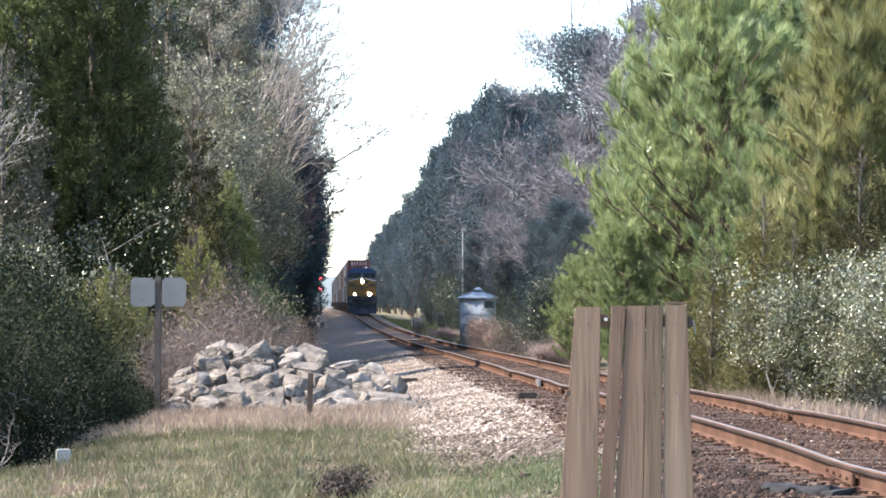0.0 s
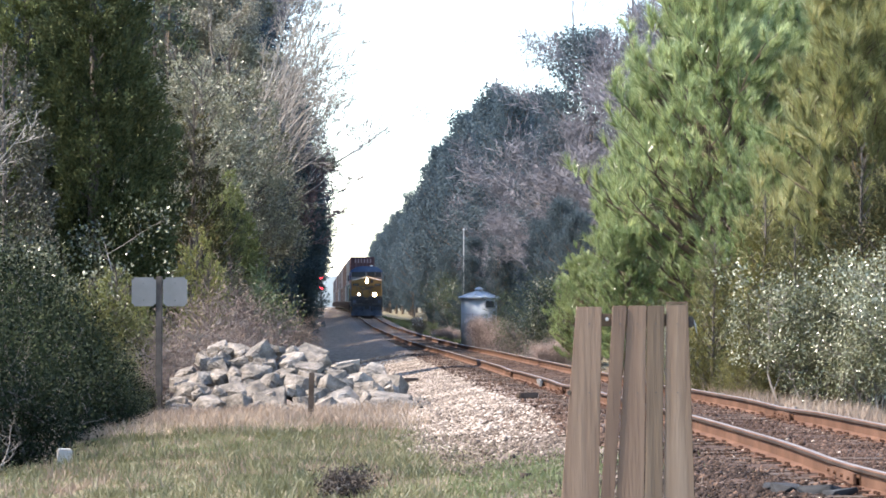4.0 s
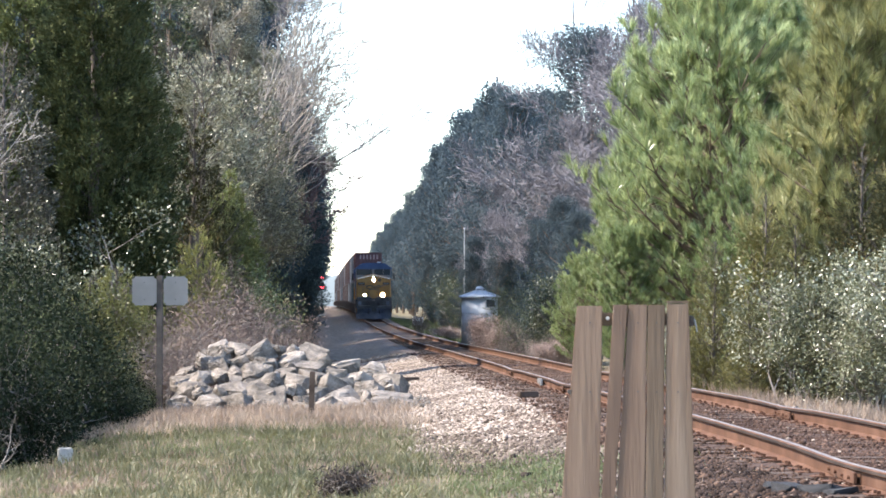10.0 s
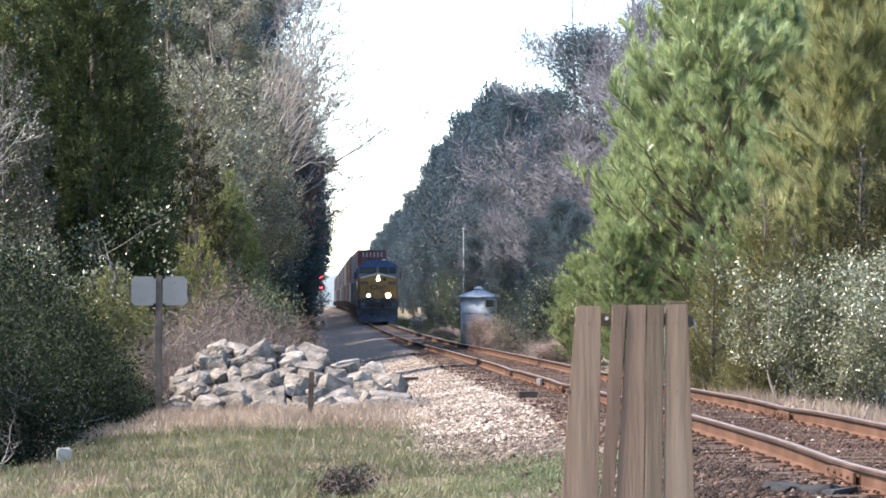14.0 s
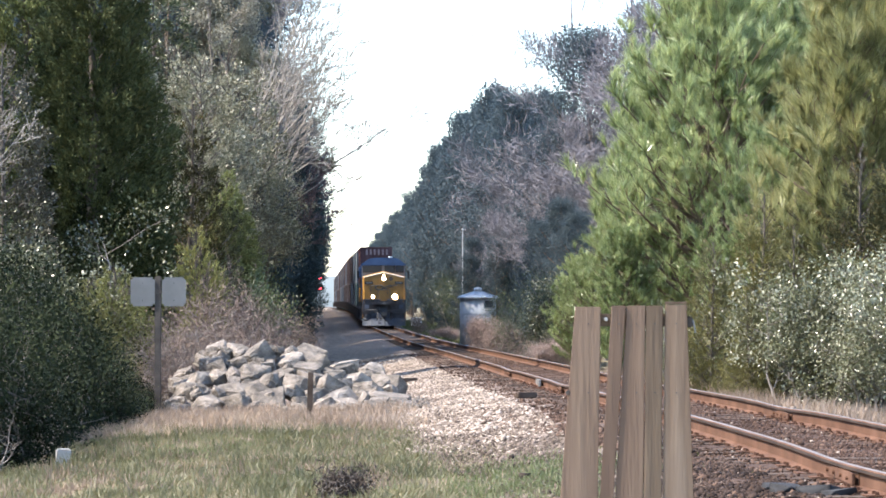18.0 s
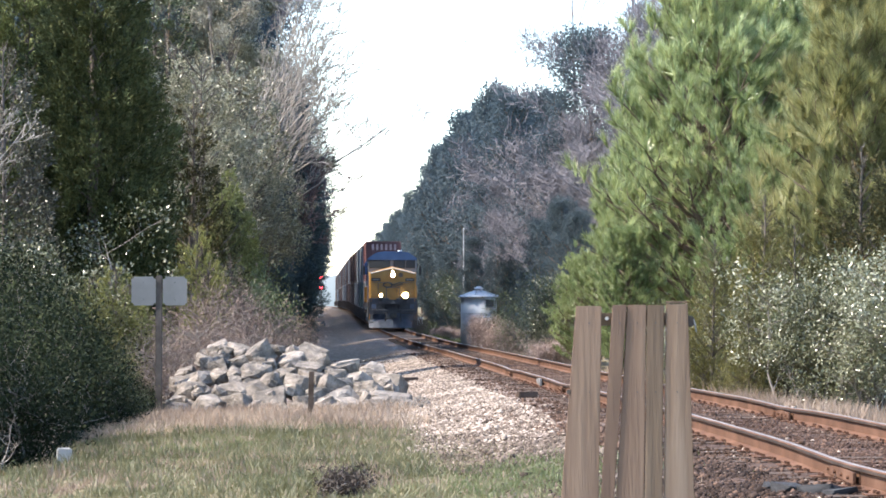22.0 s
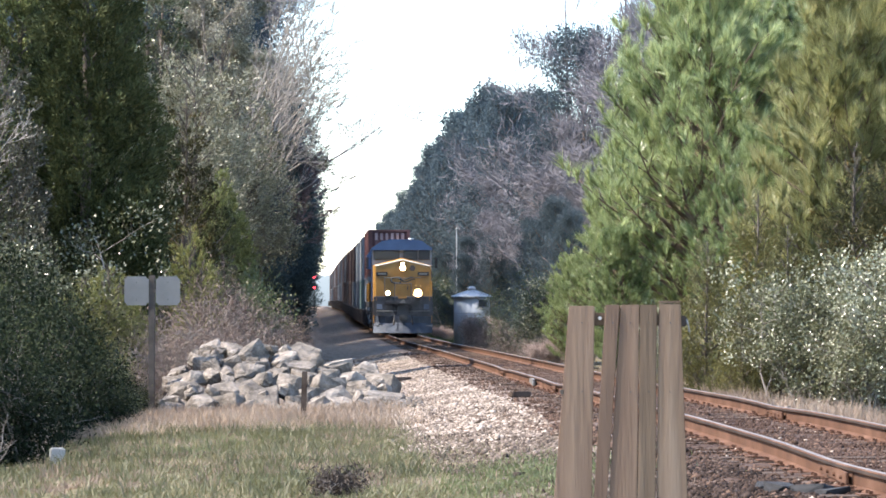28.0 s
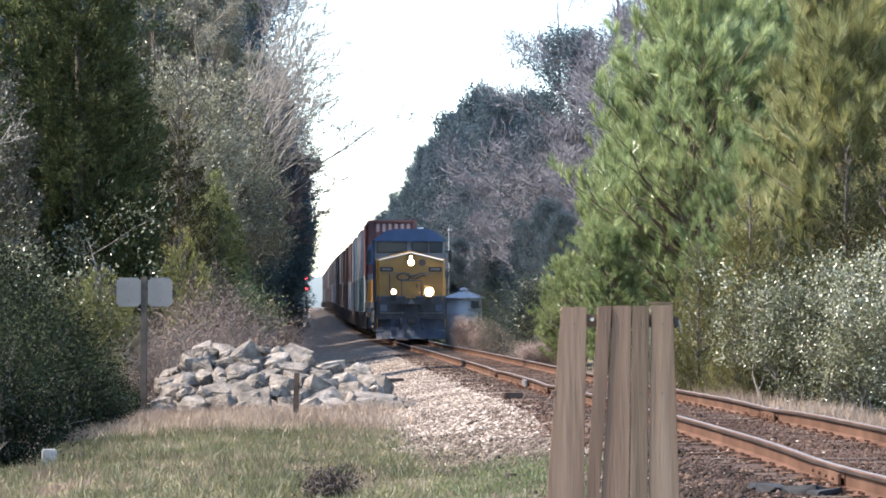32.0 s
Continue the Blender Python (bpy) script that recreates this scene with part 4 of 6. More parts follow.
def needles(pts, dirs, per, length, width, spread):
    """Tufts of thin blades round each shoot tip."""
    n = len(pts)
    d = np.repeat(unit(dirs), per, 0)
    p = np.repeat(pts, per, 0) - d * (rng.uniform(0, 0.5, (n * per, 1)) * length)
    nd = unit(d + rng.normal(0, spread, (n * per, 3)))
    side = unit(np.cross(nd, unit(rng.normal(size=nd.shape)))) * width * 0.5
    L = length * rng.uniform(0.7, 1.2, (n * per, 1))
    v = np.stack([p + side, p - side, p + nd * L], 1)
    f = np.arange(3 * n * per).reshape(-1, 3)
    return v.reshape(-1, 3), f


def branchwork(height, levels, radius, first=0.25, kids=6, spread=0.7, shrink=0.6, wiggle=0.18, up=0.25, lean=0.05):
    """Trunk and limbs by repeated forking: returns bars and the tips with their directions."""
    segs, tips = [], []

    def grow(p, d, length, r, level):
        n = 5 if level == 0 else 4
        pts = [p]
        q, dd = p, d
        for i in range(n):
            dd = unit(dd + rng.normal(0, wiggle, 3) + np.array([0, 0, up * 0.15 if level else 0.1]))
            nq = q + dd * length / n
            r0, r1 = r * (1 - 0.8 * i / n), r * (1 - 0.8 * (i + 1) / n)
            segs.append((*q, *nq, r0, r1))
            q = nq
            pts.append(q)
        if level >= levels:
            tips.append((q, dd))
            return
        k = kids + (2 if level == 0 else 0)
        for j in range(k):
            f = first + (1 - first) * (j + rng.uniform(0, 1)) / k if level == 0 else 0.25 + 0.75 * (j + rng.uniform(0, 1)) / k
            i = min(int(f * n), n - 1)
            s = pts[i] + (pts[i + 1] - pts[i]) * (f * n - i)
            out = unit(rng.normal(size=3) * np.array([1, 1, 0.5]))
            nd = unit(dd * (1 - spread) + out * spread + np.array([0, 0, up]))
            grow(s, nd, length * shrink * rng.uniform(0.6, 1.1) * (1 - 0.35 * f), r * (1 - 0.75 * f) * 0.6 + 0.002, level + 1)
        tips.append((q, dd))

    grow(np.zeros(3), unit(np.array([rng.normal(0, lean), rng.normal(0, lean), 1.0])), height, radius, 0)
    return np.array(segs), np.array([t[0] for t in tips]), np.array([t[1] for t in tips])


def conifer_frame(height, crown, low, limbs, droop, trunk_r, taper=0.75, foot=0.55, rise=1.8):
    """A straight stem with whorled limbs: bars, and points along the limbs with outward directions."""
    segs, pts, dirs = [], [], []
    n = 12
    xs = np.cumsum(rng.normal(0, 0.03 * height / n, (n + 1, 2)), 0)
    zs = np.linspace(0, height, n + 1)
    for i in range(n):
        segs.append((xs[i][0], xs[i][1], zs[i], xs[i + 1][0], xs[i + 1][1], zs[i + 1], trunk_r * (1 - zs[i] / height) + 0.015, trunk_r * (1 - zs[i + 1] / height) + 0.012))
    for k in range(limbs):
        f = low + (1 - low) * (k + rng.uniform(0, 0.8)) / limbs
        z = f * height
        base = np.array([np.interp(z, zs, xs[:, 0]), np.interp(z, zs, xs[:, 1]), z])
        a = k * 2.4 + rng.normal(0, 0.4)
        g = (f - low) / (1 - low)
        L = crown * (min(1.0, foot + g * rise) * (1 - g) ** taper + 0.10) * rng.uniform(0.65, 1.15)
        d = unit(np.array([math.cos(a), math.sin(a), 0.25 + 0.75 * g - droop]))
        q = base
        m = 5
        for i in range(m):
            d = unit(d + np.array([0, 0, 0.10]) + rng.normal(0, 0.07, 3))
            nq = q + d * L / m
            r = 0.02 * L * (1 - i / m) + 0.006
            segs.append((*q, *nq, r, r * 0.8))
            if i > 0:
                for _ in range(2):
                    sd = unit(d * 0.7 + np.cross(d, (0, 0, 1.0)) * rng.choice((-1, 1)) * rng.uniform(0.5, 1.0) + np.array([0, 0, rng.uniform(0.0, 0.5)]))
                    sl = L * rng.uniform(0.18, 0.36)
                    e = nq + sd * sl
                    segs.append((*nq, *e, r * 0.5, 0.004))
                    for w in (0.35, 0.7, 1.0):
                        pts.append(nq + sd * sl * w)
                        dirs.append(unit(sd + np.array([0, 0, 0.5]) + rng.normal(0, 0.3, 3)))
            q = nq
        pts.append(q)
        dirs.append(unit(d + np.array([0, 0, 0.4])))
    pts.append(np.array([xs[-1][0], xs[-1][1], height]))
    dirs.append(np.array([0, 0, 1.0]))
    return np.array(segs), np.array(pts), np.array(dirs)


def finish(name, label, category, segs, sides, crown, bark, green, group=""):
    t = thing(name, Matrix(), label, category, group)
    v, f = tubes(segs, sides)
    sheet("trunk", v, f, bark, t, smooth=True)
    if crown is not None:
        sheet("crown", *crown, green, t)
    return t


def pine(height, crown, mat, label, low=0.08, limbs=70, per=40, length=0.30, width=0.024, more=1, group="pines"):
    segs, p, d = conifer_frame(height, crown, low, limbs, 0.05, 0.018 * height, 0.42, 0.4, 2.6)
    some = rng.uniform(0, 1, len(p)) < 0.5
    p, d = p[some], unit(d[some] + np.array([0, 0, 0.7]))
    p = np.repeat(p, more, 0) + rng.normal(0, 0.09, (len(p) * more, 3)) * (np.arange(len(p) * more) % more > 0)[:, None]
    d = unit(np.repeat(d, more, 0) + rng.normal(0, 0.25, (len(p), 3)))
    return finish("pine_tree", label, "tree", segs, 5, needles(p, d, per, length, width, 0.30), M["bark"], M[mat], group)


def shrub(name, height, spread, mat, label, stems=9, n=14000, length=0.06, width=0.03, clump=0.22, category="shrub", levels=2, bark="twig", kids=5):
    segs, tips, dirs = [], [], []
    for i in range(stems):
        s, t, d = branchwork(height * rng.uniform(0.55, 1.0), levels, 0.012 * height + 0.01, 0.25, kids, 0.75, 0.55, 0.2, 0.25, 0.28 * spread / height)
        off = np.array([rng.normal(0, spread * 0.22), rng.normal(0, spread * 0.22), 0])
        s[:, :3] += off
        s[:, 3:6] += off
        segs.append(s)
        tips.append(t + off)
        dirs.append(d)
    segs, tips, dirs = np.concatenate(segs), np.concatenate(tips), np.concatenate(dirs)
    k = max(1, n // len(tips))
    q = np.repeat(tips, k, 0) + rng.normal(0, clump, (len(tips) * k, 3))
    q[:, 2] = np.maximum(q[:, 2], 0.03)
    e = np.repeat(dirs, k, 0) * 0.5 + rng.normal(0, 0.7, (len(tips) * k, 3)) + np.array([0, 0, 0.25])
    return finish(name, label, category, segs, 3, leaves(q, e, length, width), M[bark], M[mat])


def bare_tree(height, label, levels=4, kids=6, bark="twig", buds=0, bud_mat="bud", spread=0.62, first=0.2, radius=None, bud_len=0.05, wiggle=0.07, thick=1.0):
    segs, t, d = branchwork(height, levels, radius or 0.0095 * height, first, kids, spread, 0.36, wiggle, 0.25, 0.01)
    segs[:, 6:] *= thick
    crown = None
    if buds:
        i = rng.integers(0, len(t), buds)
        crown = leaves(t[i] + rng.normal(0, 0.14, (buds, 3)), d[i] + rng.normal(0, 0.6, (buds, 3)), bud_len, bud_len * 0.6)
    return finish("bare_tree", label, "tree", segs, 3, crown, M[bark], M[bud_mat])


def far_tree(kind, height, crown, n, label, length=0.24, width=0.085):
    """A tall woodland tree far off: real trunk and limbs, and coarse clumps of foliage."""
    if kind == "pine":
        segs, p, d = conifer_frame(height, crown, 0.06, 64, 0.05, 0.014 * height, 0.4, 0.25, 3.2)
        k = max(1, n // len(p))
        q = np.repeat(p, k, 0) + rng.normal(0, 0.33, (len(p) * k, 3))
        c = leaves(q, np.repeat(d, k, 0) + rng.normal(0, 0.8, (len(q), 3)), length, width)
        # needle colour carries the blue haze of the distance
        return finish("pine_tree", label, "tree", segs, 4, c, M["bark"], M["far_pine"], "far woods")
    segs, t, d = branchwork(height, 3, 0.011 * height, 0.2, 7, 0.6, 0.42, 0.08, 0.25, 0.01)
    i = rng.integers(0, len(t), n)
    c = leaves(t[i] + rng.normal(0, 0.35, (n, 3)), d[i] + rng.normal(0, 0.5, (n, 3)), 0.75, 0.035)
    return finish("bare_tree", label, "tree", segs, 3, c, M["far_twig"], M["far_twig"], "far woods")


def put(t, x, y, turn=0.0, size=1.0, first=False, sink=0.05, tall=1.0):
    """Stand a tree, or a copy of it, on the ground."""
    m = pose(x, y, float(ground_z(x, y)) - sink, 0, 0, turn) @ Matrix.Diagonal((size, size, size * tall, 1))
    if first:
        t.matrix_basis = m
        return t
    return copy_thing(t, m)


def at(px, y):
    """x of what stands in that direction (in 1/4900 of a radian from the line of sight) at that distance."""
    return px * y / LENS


def plume_cedar(height, base, mat, label, plumes=1500, per=56, length=0.75, girth=0.14, low=0.02, taper=0.75, leaf_size=(0.13, 0.045), name="cedar_tree", upright=1.1, foot=0.72):
    """A conical evergreen whose sprays stand in feathery plumes, with dark hollows between its boughs."""
    segs, _, _ = conifer_frame(height, base * 0.8, max(low, 0.03), 60, 0.0, 0.012 * height, taper, 1.0, 1.0)
    g = 1 - np.sqrt(rng.uniform(0, 1, plumes) * 0.985)
    a = rng.uniform(0, 6.2832, plumes)
    z = (low + (1 - low) * g) * height
    bough = 0.80 + 0.16 * np.sin(3 * a + 1.3 * z) + 0.13 * np.sin(5 * a - 2.1 * z + 1) + 0.10 * np.sin(9 * a + 3.7 * z)
    r = base * (1 - g) ** taper * np.minimum(1.0, foot + 2.2 * g) * bough * np.where(rng.uniform(0, 1, plumes) < 0.25, rng.uniform(0.45, 0.9, plumes), rng.uniform(0.88, 1.04, plumes))
    root = np.stack([r * np.cos(a), r * np.sin(a), z], -1)
    axis = unit(np.stack([np.cos(a), np.sin(a), np.full(plumes, upright)], -1) + rng.normal(0, 0.28, (plumes, 3)))
    size = rng.uniform(0.6, 1.25, plumes) * (0.55 + 0.45 * (1 - g))
    t = rng.uniform(0, 1, (plumes, per)) ** 0.8
    q = root[:, None] + axis[:, None] * (t * (length * size)[:, None])[..., None]
    off = rng.normal(0, 1, (plumes, per, 3))
    q = q + off * (girth * size[:, None] * (1.05 - 0.85 * t))[..., None]
    d = axis[:, None] * 1.1 + off * 0.35 + rng.normal(0, 0.25, off.shape)
    return finish(name, label, "tree", segs, 5, leaves(q.reshape(-1, 3), d.reshape(-1, 3), *leaf_size), M["post"], M[mat])


def fan_tree(label, limbs, height, reach, mat="pale_twig", side=0.75, twig=0.0055, start=0.7, bough=0.032):
    """A leaning bare tree whose long limbs fan out to one side, forking into fine twigs."""
    segs = []

    def grow(p, d, length, r, level):
        n = 6
        q, dd, pts = p, d, [p]
        for i in range(n):
            dd = unit(dd + rng.normal(0, 0.09 + 0.03 * level, 3) + np.array([0, 0, 0.03]))
            nq = q + dd * length / n
            segs.append((*q, *nq, max(twig, r * (1 - 0.75 * i / n)), max(twig * 0.8, r * (1 - 0.75 * (i + 1) / n))))
            q = nq
            pts.append(q)
        if level < 3:
            for j in range((5, 4, 3)[level]):
                f = rng.uniform(0.25, 0.98)
                i = min(int(f * n), n - 1)
                out = unit(rng.normal(size=3) * np.array([1, 0.8, 0.8]))
                grow(pts[i], unit(dd * 0.75 + out * 0.55 + np.array([0.1, 0, 0.06])), length * rng.uniform(0.3, 0.55), r * 0.45, level + 1)

    top = np.array([side * 0.9, 0, height])
    for i in range(8):
        p, q = top * i / 8, top * (i + 1) / 8
        segs.append((*p, *q, 0.09 * (1 - 0.6 * i / 8), 0.09 * (1 - 0.6 * (i + 1) / 8)))
    for k in range(limbs):
        f = start + (1 - start) * (k + rng.uniform(0, 1)) / limbs
        rise = rng.uniform(0.35, 1.25)
        d = unit(np.array([side + rng.normal(0, 0.35), rng.normal(0, 0.45), rise]))
        grow(top * f, d, reach * rng.uniform(0.65, 1.05), bough, 0)
    tree = thing("bare_tree", Matrix(), label, "tree")
    sheet("trunk", *tubes(segs[:8], 6), M["bark"], tree, smooth=True)
    sheet("branchwork", *tubes(segs[8:], 3), M[mat], tree, "forking limbs and twigs", True)
    return tree


def plant():
    # right: young pines, sunlit
    reseed(101)
    p1 = pine(9.6, 3.9, "pine", "broad bushy sunlit young pine beside the track", limbs=200, length=0.42, width=0.018, per=62)
    put(p1, at(488, 72), 72, 20, first=True)
    reseed(102)
    p2 = pine(11.0, 3.1, "pine", "tall bushy young pine", limbs=160, length=0.42, width=0.018, per=62)
    put(p2, at(590, 78), 78, 110, first=True)
    put(p2, at(395, 76), 76, 160, 0.74)
    put(p1, at(690, 73), 73, 200, 0.95)
    put(p2, at(325, 80), 80, 250, 0.56)
    put(p1, at(560, 90), 90, 80, 1.25)
    put(p2, at(720, 86), 86, 300, 1.2)
    put(p2, at(505, 96), 96, 30, 1.2)
    put(p1, at(250, 90), 90, 10, 0.36)
    put(p1, at(600, 66), 66, 140, 0.6)
    put(p2, at(330, 70), 70, 140, 0.34)
    reseed(103)
    p3 = pine(9.0, 2.6, "pine_yellow", "pine with yellowing needles", limbs=140, length=0.46, width=0.018, per=62)
    put(p3, at(735, 62), 62, 0, first=True)
    put(p3, at(840, 64), 64, 140, 1.1)
    # right: cedars and glossy shrubs along the edge
    reseed(104)
    c2 = plume_cedar(4.6, 1.35, "cedar_brown", "olive-brown young cedar among the shrubs", 620, 46, 0.42, 0.085, 0.02, 0.85, (0.075, 0.022))
    put(c2, at(565, 60), 60, 0, first=True)
    put(c2, at(625, 58), 58, 90, 0.85)
    put(c2, at(500, 62), 62, 300, 0.7)
    put(c2, at(478, 56), 56, 40, 0.72)
    put(c2, at(545, 54), 54, 160, 0.5)
    reseed(146)
    c4 = plume_cedar(5.6, 1.5, "cedar_rust", "dark cedar with rust-brown dead sprays", 620, 46, 0.42, 0.09, 0.02, 0.8, (0.08, 0.024))
    put(c4, at(745, 58), 58, 200, 1.0, first=True)
    put(c4, at(690, 61), 61, 20, 0.85)
    put(c4, at(820, 57), 57, 90, 1.1)
    reseed(105)
    s1 = shrub("evergreen_shrub", 2.5, 2.0, "gloss", "dense glossy evergreen shrub beside the track", 12, 26000)
    put(s1, at(560, 57), 57, 0, 0.8, first=True)
    put(s1, at(650, 58), 58, 120, 1.05)
    put(s1, at(770, 58), 58, 240, 1.1)
    reseed(106)
    s2 = shrub("evergreen_shrub", 2.8, 2.0, "glint", "evergreen shrub with bright glints painted into its leaf colour", 13, 20000, 0.075, 0.042, 0.15)
    put(s2, at(640, 54), 54, 0, 0.85, first=True)
    put(s2, at(695, 53), 53, 90, 1.0)
    put(s2, at(775, 54), 54, 200, 1.3)
    put(s2, at(745, 52), 52, 20, 0.9)
    put(s2, at(470, 61), 61, 70, 0.85)
    put(s2, at(430, 66), 66, 170, 0.55)
    put(s2, at(215, 104), 104, 30, 1.3)
    # left: one great dark cedar before olive ones
    reseed(107)
    c1 = plume_cedar(14.6, 2.2, "cedar", "tall conical dark green cedar with olive sprays", 2600, 54, 0.8, 0.13, 0.02, 0.8)
    put(c1, at(-614, 66), 66, 0, first=True)
    reseed(145)
    c3 = plume_cedar(10.4, 2.7, "cedar_olive", "tall olive-green cedar behind darker shrubs", 1700, 50)
    put(c3, at(-745, 71), 71, 130, 1.1, first=True)
    put(c3, at(-690, 88), 88, 60, 1.38)
    put(c3, at(-392, 74), 74, 200, 0.45)
    put(c3, at(-378, 77), 77, 20, 0.5)
    put(c1, at(-445, 82), 82, 250, 0.45)
    put(c1, at(-820, 72), 72, 40, 0.7)
    put(c4, at(-452, 70), 70, 80, 1.3)
    put(c4, at(-425, 69), 69, 200, 0.7)
    put(c2, at(-430, 67), 67, 30, 0.55)
    put(c2, at(-422, 66), 66, 130, 0.48)
    # left: budding and bare trees
    reseed(108)
    b1 = bare_tree(13.0, "tall grey bare tree with pale buds", 4, 7, buds=20000, bud_len=0.075)
    put(b1, at(-490, 103), 103, 0, 1.12, first=True)
    put(b1, at(-440, 96.3), 96.3, 100, 1.01)
    reseed(109)
    b2 = bare_tree(14.0, "tall grey-green tree with small pale leaves", 4, 6, bark="bark", radius=0.06, buds=90000, bud_mat="pale", bud_len=0.075)
    put(b2, at(-405, 103), 103, 0, 1.12, first=True)
    put(b2, at(-370, 112), 112, 280, 1.01)
    put(b2, at(-470, 98.6), 98.6, 200, 1.12)
    put(b2, at(-560, 103), 103, 300, 1.34)
    reseed(147)
    s7 = plume_cedar(12.8, 1.9, "gloss", "dark broad-leaved evergreen tree with glints", 900, 60, 0.5, 0.26, 0.05, 0.4, (0.10, 0.055), "evergreen_tree", 0.2)
    put(s7, at(-505, 96.3), 96.3, 0, 1.12, first=True)
    reseed(153)
    b7 = plume_cedar(8.8, 1.5, "pale", "grey-green tree full of pale glinting new leaves", 400, 54, 0.6, 0.24, 0.38, 0.3, (0.075, 0.042), "leafy_tree", 0.7)
    put(b7, at(-428, 82), 82, 0, 1.05, first=True)
    put(b7, at(-470, 86), 86, 300, 1.1)
    put(b7, at(-380, 86), 86, 100, 1.1)
    put(b7, at(-330, 92), 92, 220, 0.95)
    reseed(141)
    b4 = fan_tree("pale grey bare tree with limbs fanning to the line", 9, 8.3, 5.2, twig=0.009)
    put(b4, at(-372, 92), 92, 0, 1.0, first=True)
    put(b4, at(-322, 94), 94, 8, 1.0)
    put(b4, at(-338, 97), 97, -25, 1.1)
    put(b4, at(-335, 100), 100, 20, 0.85)
    reseed(148)
    b5 = fan_tree("thin reddish bare tree leaning towards the line", 5, 7.4, 3.0, "red_twig", 0.95, 0.011, 0.75)
    put(b5, at(-285, 104), 104, 0, 0.9, first=True)
    put(b5, at(-300, 112), 112, 15, 1.0)
    put(b5, at(-290, 101), 101, -12, 0.8)
    # left: front shrubs
    reseed(110)
    s3 = shrub("evergreen_shrub", 2.6, 2.0, "olive", "loose olive-green shrub at the edge of the grass", 11, 20000, 0.07, 0.03)
    put(s3, at(-600, 52), 52, 0, 0.72, first=True)
    put(s3, at(-520, 57), 57, 190, 0.7)
    put(s3, at(-570, 50), 50, 300, 0.5)
    put(s3, at(-585, 46.5), 46.5, 150, 0.66)
    put(s3, at(-668, 55), 55, 100, 0.95)
    reseed(149)
    c5 = plume_cedar(2.7, 0.9, "gold", "feathery golden-green young conifer beside the sign", 420, 40, 0.34, 0.06, 0.02, 0.6, (0.07, 0.018), "shrub", 1.5)
    put(c5, at(-578, 52), 52, 0, 1.0, first=True)
    put(c5, at(-622, 53), 53, 100, 0.95)
    put(c5, at(-548, 53.5), 53.5, 200, 0.92)
    put(c5, at(-650, 52), 52, 30, 0.8)
    reseed(150)
    s8 = plume_cedar(7.4, 1.25, "grey_leaf", "pale grey-green tree with small new leaves", 420, 60, 0.5, 0.2, 0.05, 0.3, (0.07, 0.04), "leafy_tree", 0.9)
    put(s8, at(-775, 57), 57, 0, 1.0, first=True)
    put(s8, at(-735, 59), 59, 120, 0.62)
    reseed(151)
    b6 = fan_tree("dead pale branch reaching out of the shrubs", 3, 5.2, 1.6, "pale_twig", 0.9, 0.006, 0.8, 0.02)
    put(b6, at(-895, 55), 55, 0, 1.0, first=True)
    reseed(152)
    s9 = shrub("evergreen_shrub", 3.9, 1.9, "glint", "glossy holly-like shrub with bright glints painted into its leaf colour", 9, 16000, 0.09, 0.05, 0.2)
    put(s9, at(-690, 55), 55, 0, 0.95, first=True)
    put(s9, at(-740, 54), 54, 150, 0.8)
    reseed(111)
    # these shrubs fill the shaded corner with darkened leaves
    s4 = shrub("evergreen_shrub", 2.3, 1.9, "shade", "shrub with shade put into its dark leaf colour, bare twisted stems", 11, 26000, 0.07, 0.03)
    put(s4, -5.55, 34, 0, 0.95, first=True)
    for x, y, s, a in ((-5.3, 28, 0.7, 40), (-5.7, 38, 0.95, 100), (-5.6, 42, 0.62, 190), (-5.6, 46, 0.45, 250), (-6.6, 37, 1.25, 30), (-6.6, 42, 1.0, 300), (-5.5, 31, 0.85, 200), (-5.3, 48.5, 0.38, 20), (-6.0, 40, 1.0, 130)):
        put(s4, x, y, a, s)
    reseed(144)
    sb = shrub("bare_shrub", 1.5, 1.5, "weed", "leafless grey twisted shrub before dark shrubs", 6, 500, 0.05, 0.02, 0.1, bark="twig")
    put(sb, -5.15, 33, 0, 0.85, first=True)
    put(sb, -5.2, 36.5, 130, 0.8)
    put(sb, -4.95, 29.5, 250, 0.75)
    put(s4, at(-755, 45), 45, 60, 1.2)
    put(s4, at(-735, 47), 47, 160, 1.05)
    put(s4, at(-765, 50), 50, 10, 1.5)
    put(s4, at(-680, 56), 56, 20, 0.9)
    reseed(112)
    s5 = shrub("evergreen_shrub", 3.0, 1.6, "bright", "fresh green leafy sapling", 7, 12000, 0.09, 0.045)
    put(s5, at(-372, 68), 68, 0, 0.8, first=True, tall=1.2)
    put(s5, at(-400, 70), 70, 140, 0.8, tall=1.35)
    put(s5, at(-350, 71), 71, 240, 0.6, tall=1.2)
    reseed(113)
    br = shrub("brush", 1.7, 1.6, "brush", "tangle of brown dead brush", 14, 6000, 0.1, 0.012, 0.2, kids=5)
    put(br, at(-450, 52), 52, 0, first=True)
    put(br, at(-420, 61), 61, 140, 1.35)
    put(br, at(-385, 63), 63, 40, 1.2)
    put(br, at(-340, 62), 62, 250, 1.1)
    put(c5, at(-432, 63), 63, 60, 1.15, tall=1.2)
    put(c5, at(-412, 62), 62, 160, 0.9, tall=1.2)
    put(c5, at(-395, 64), 64, 260, 0.75)
    put(s8, at(-372, 65), 65, 70, 0.42)
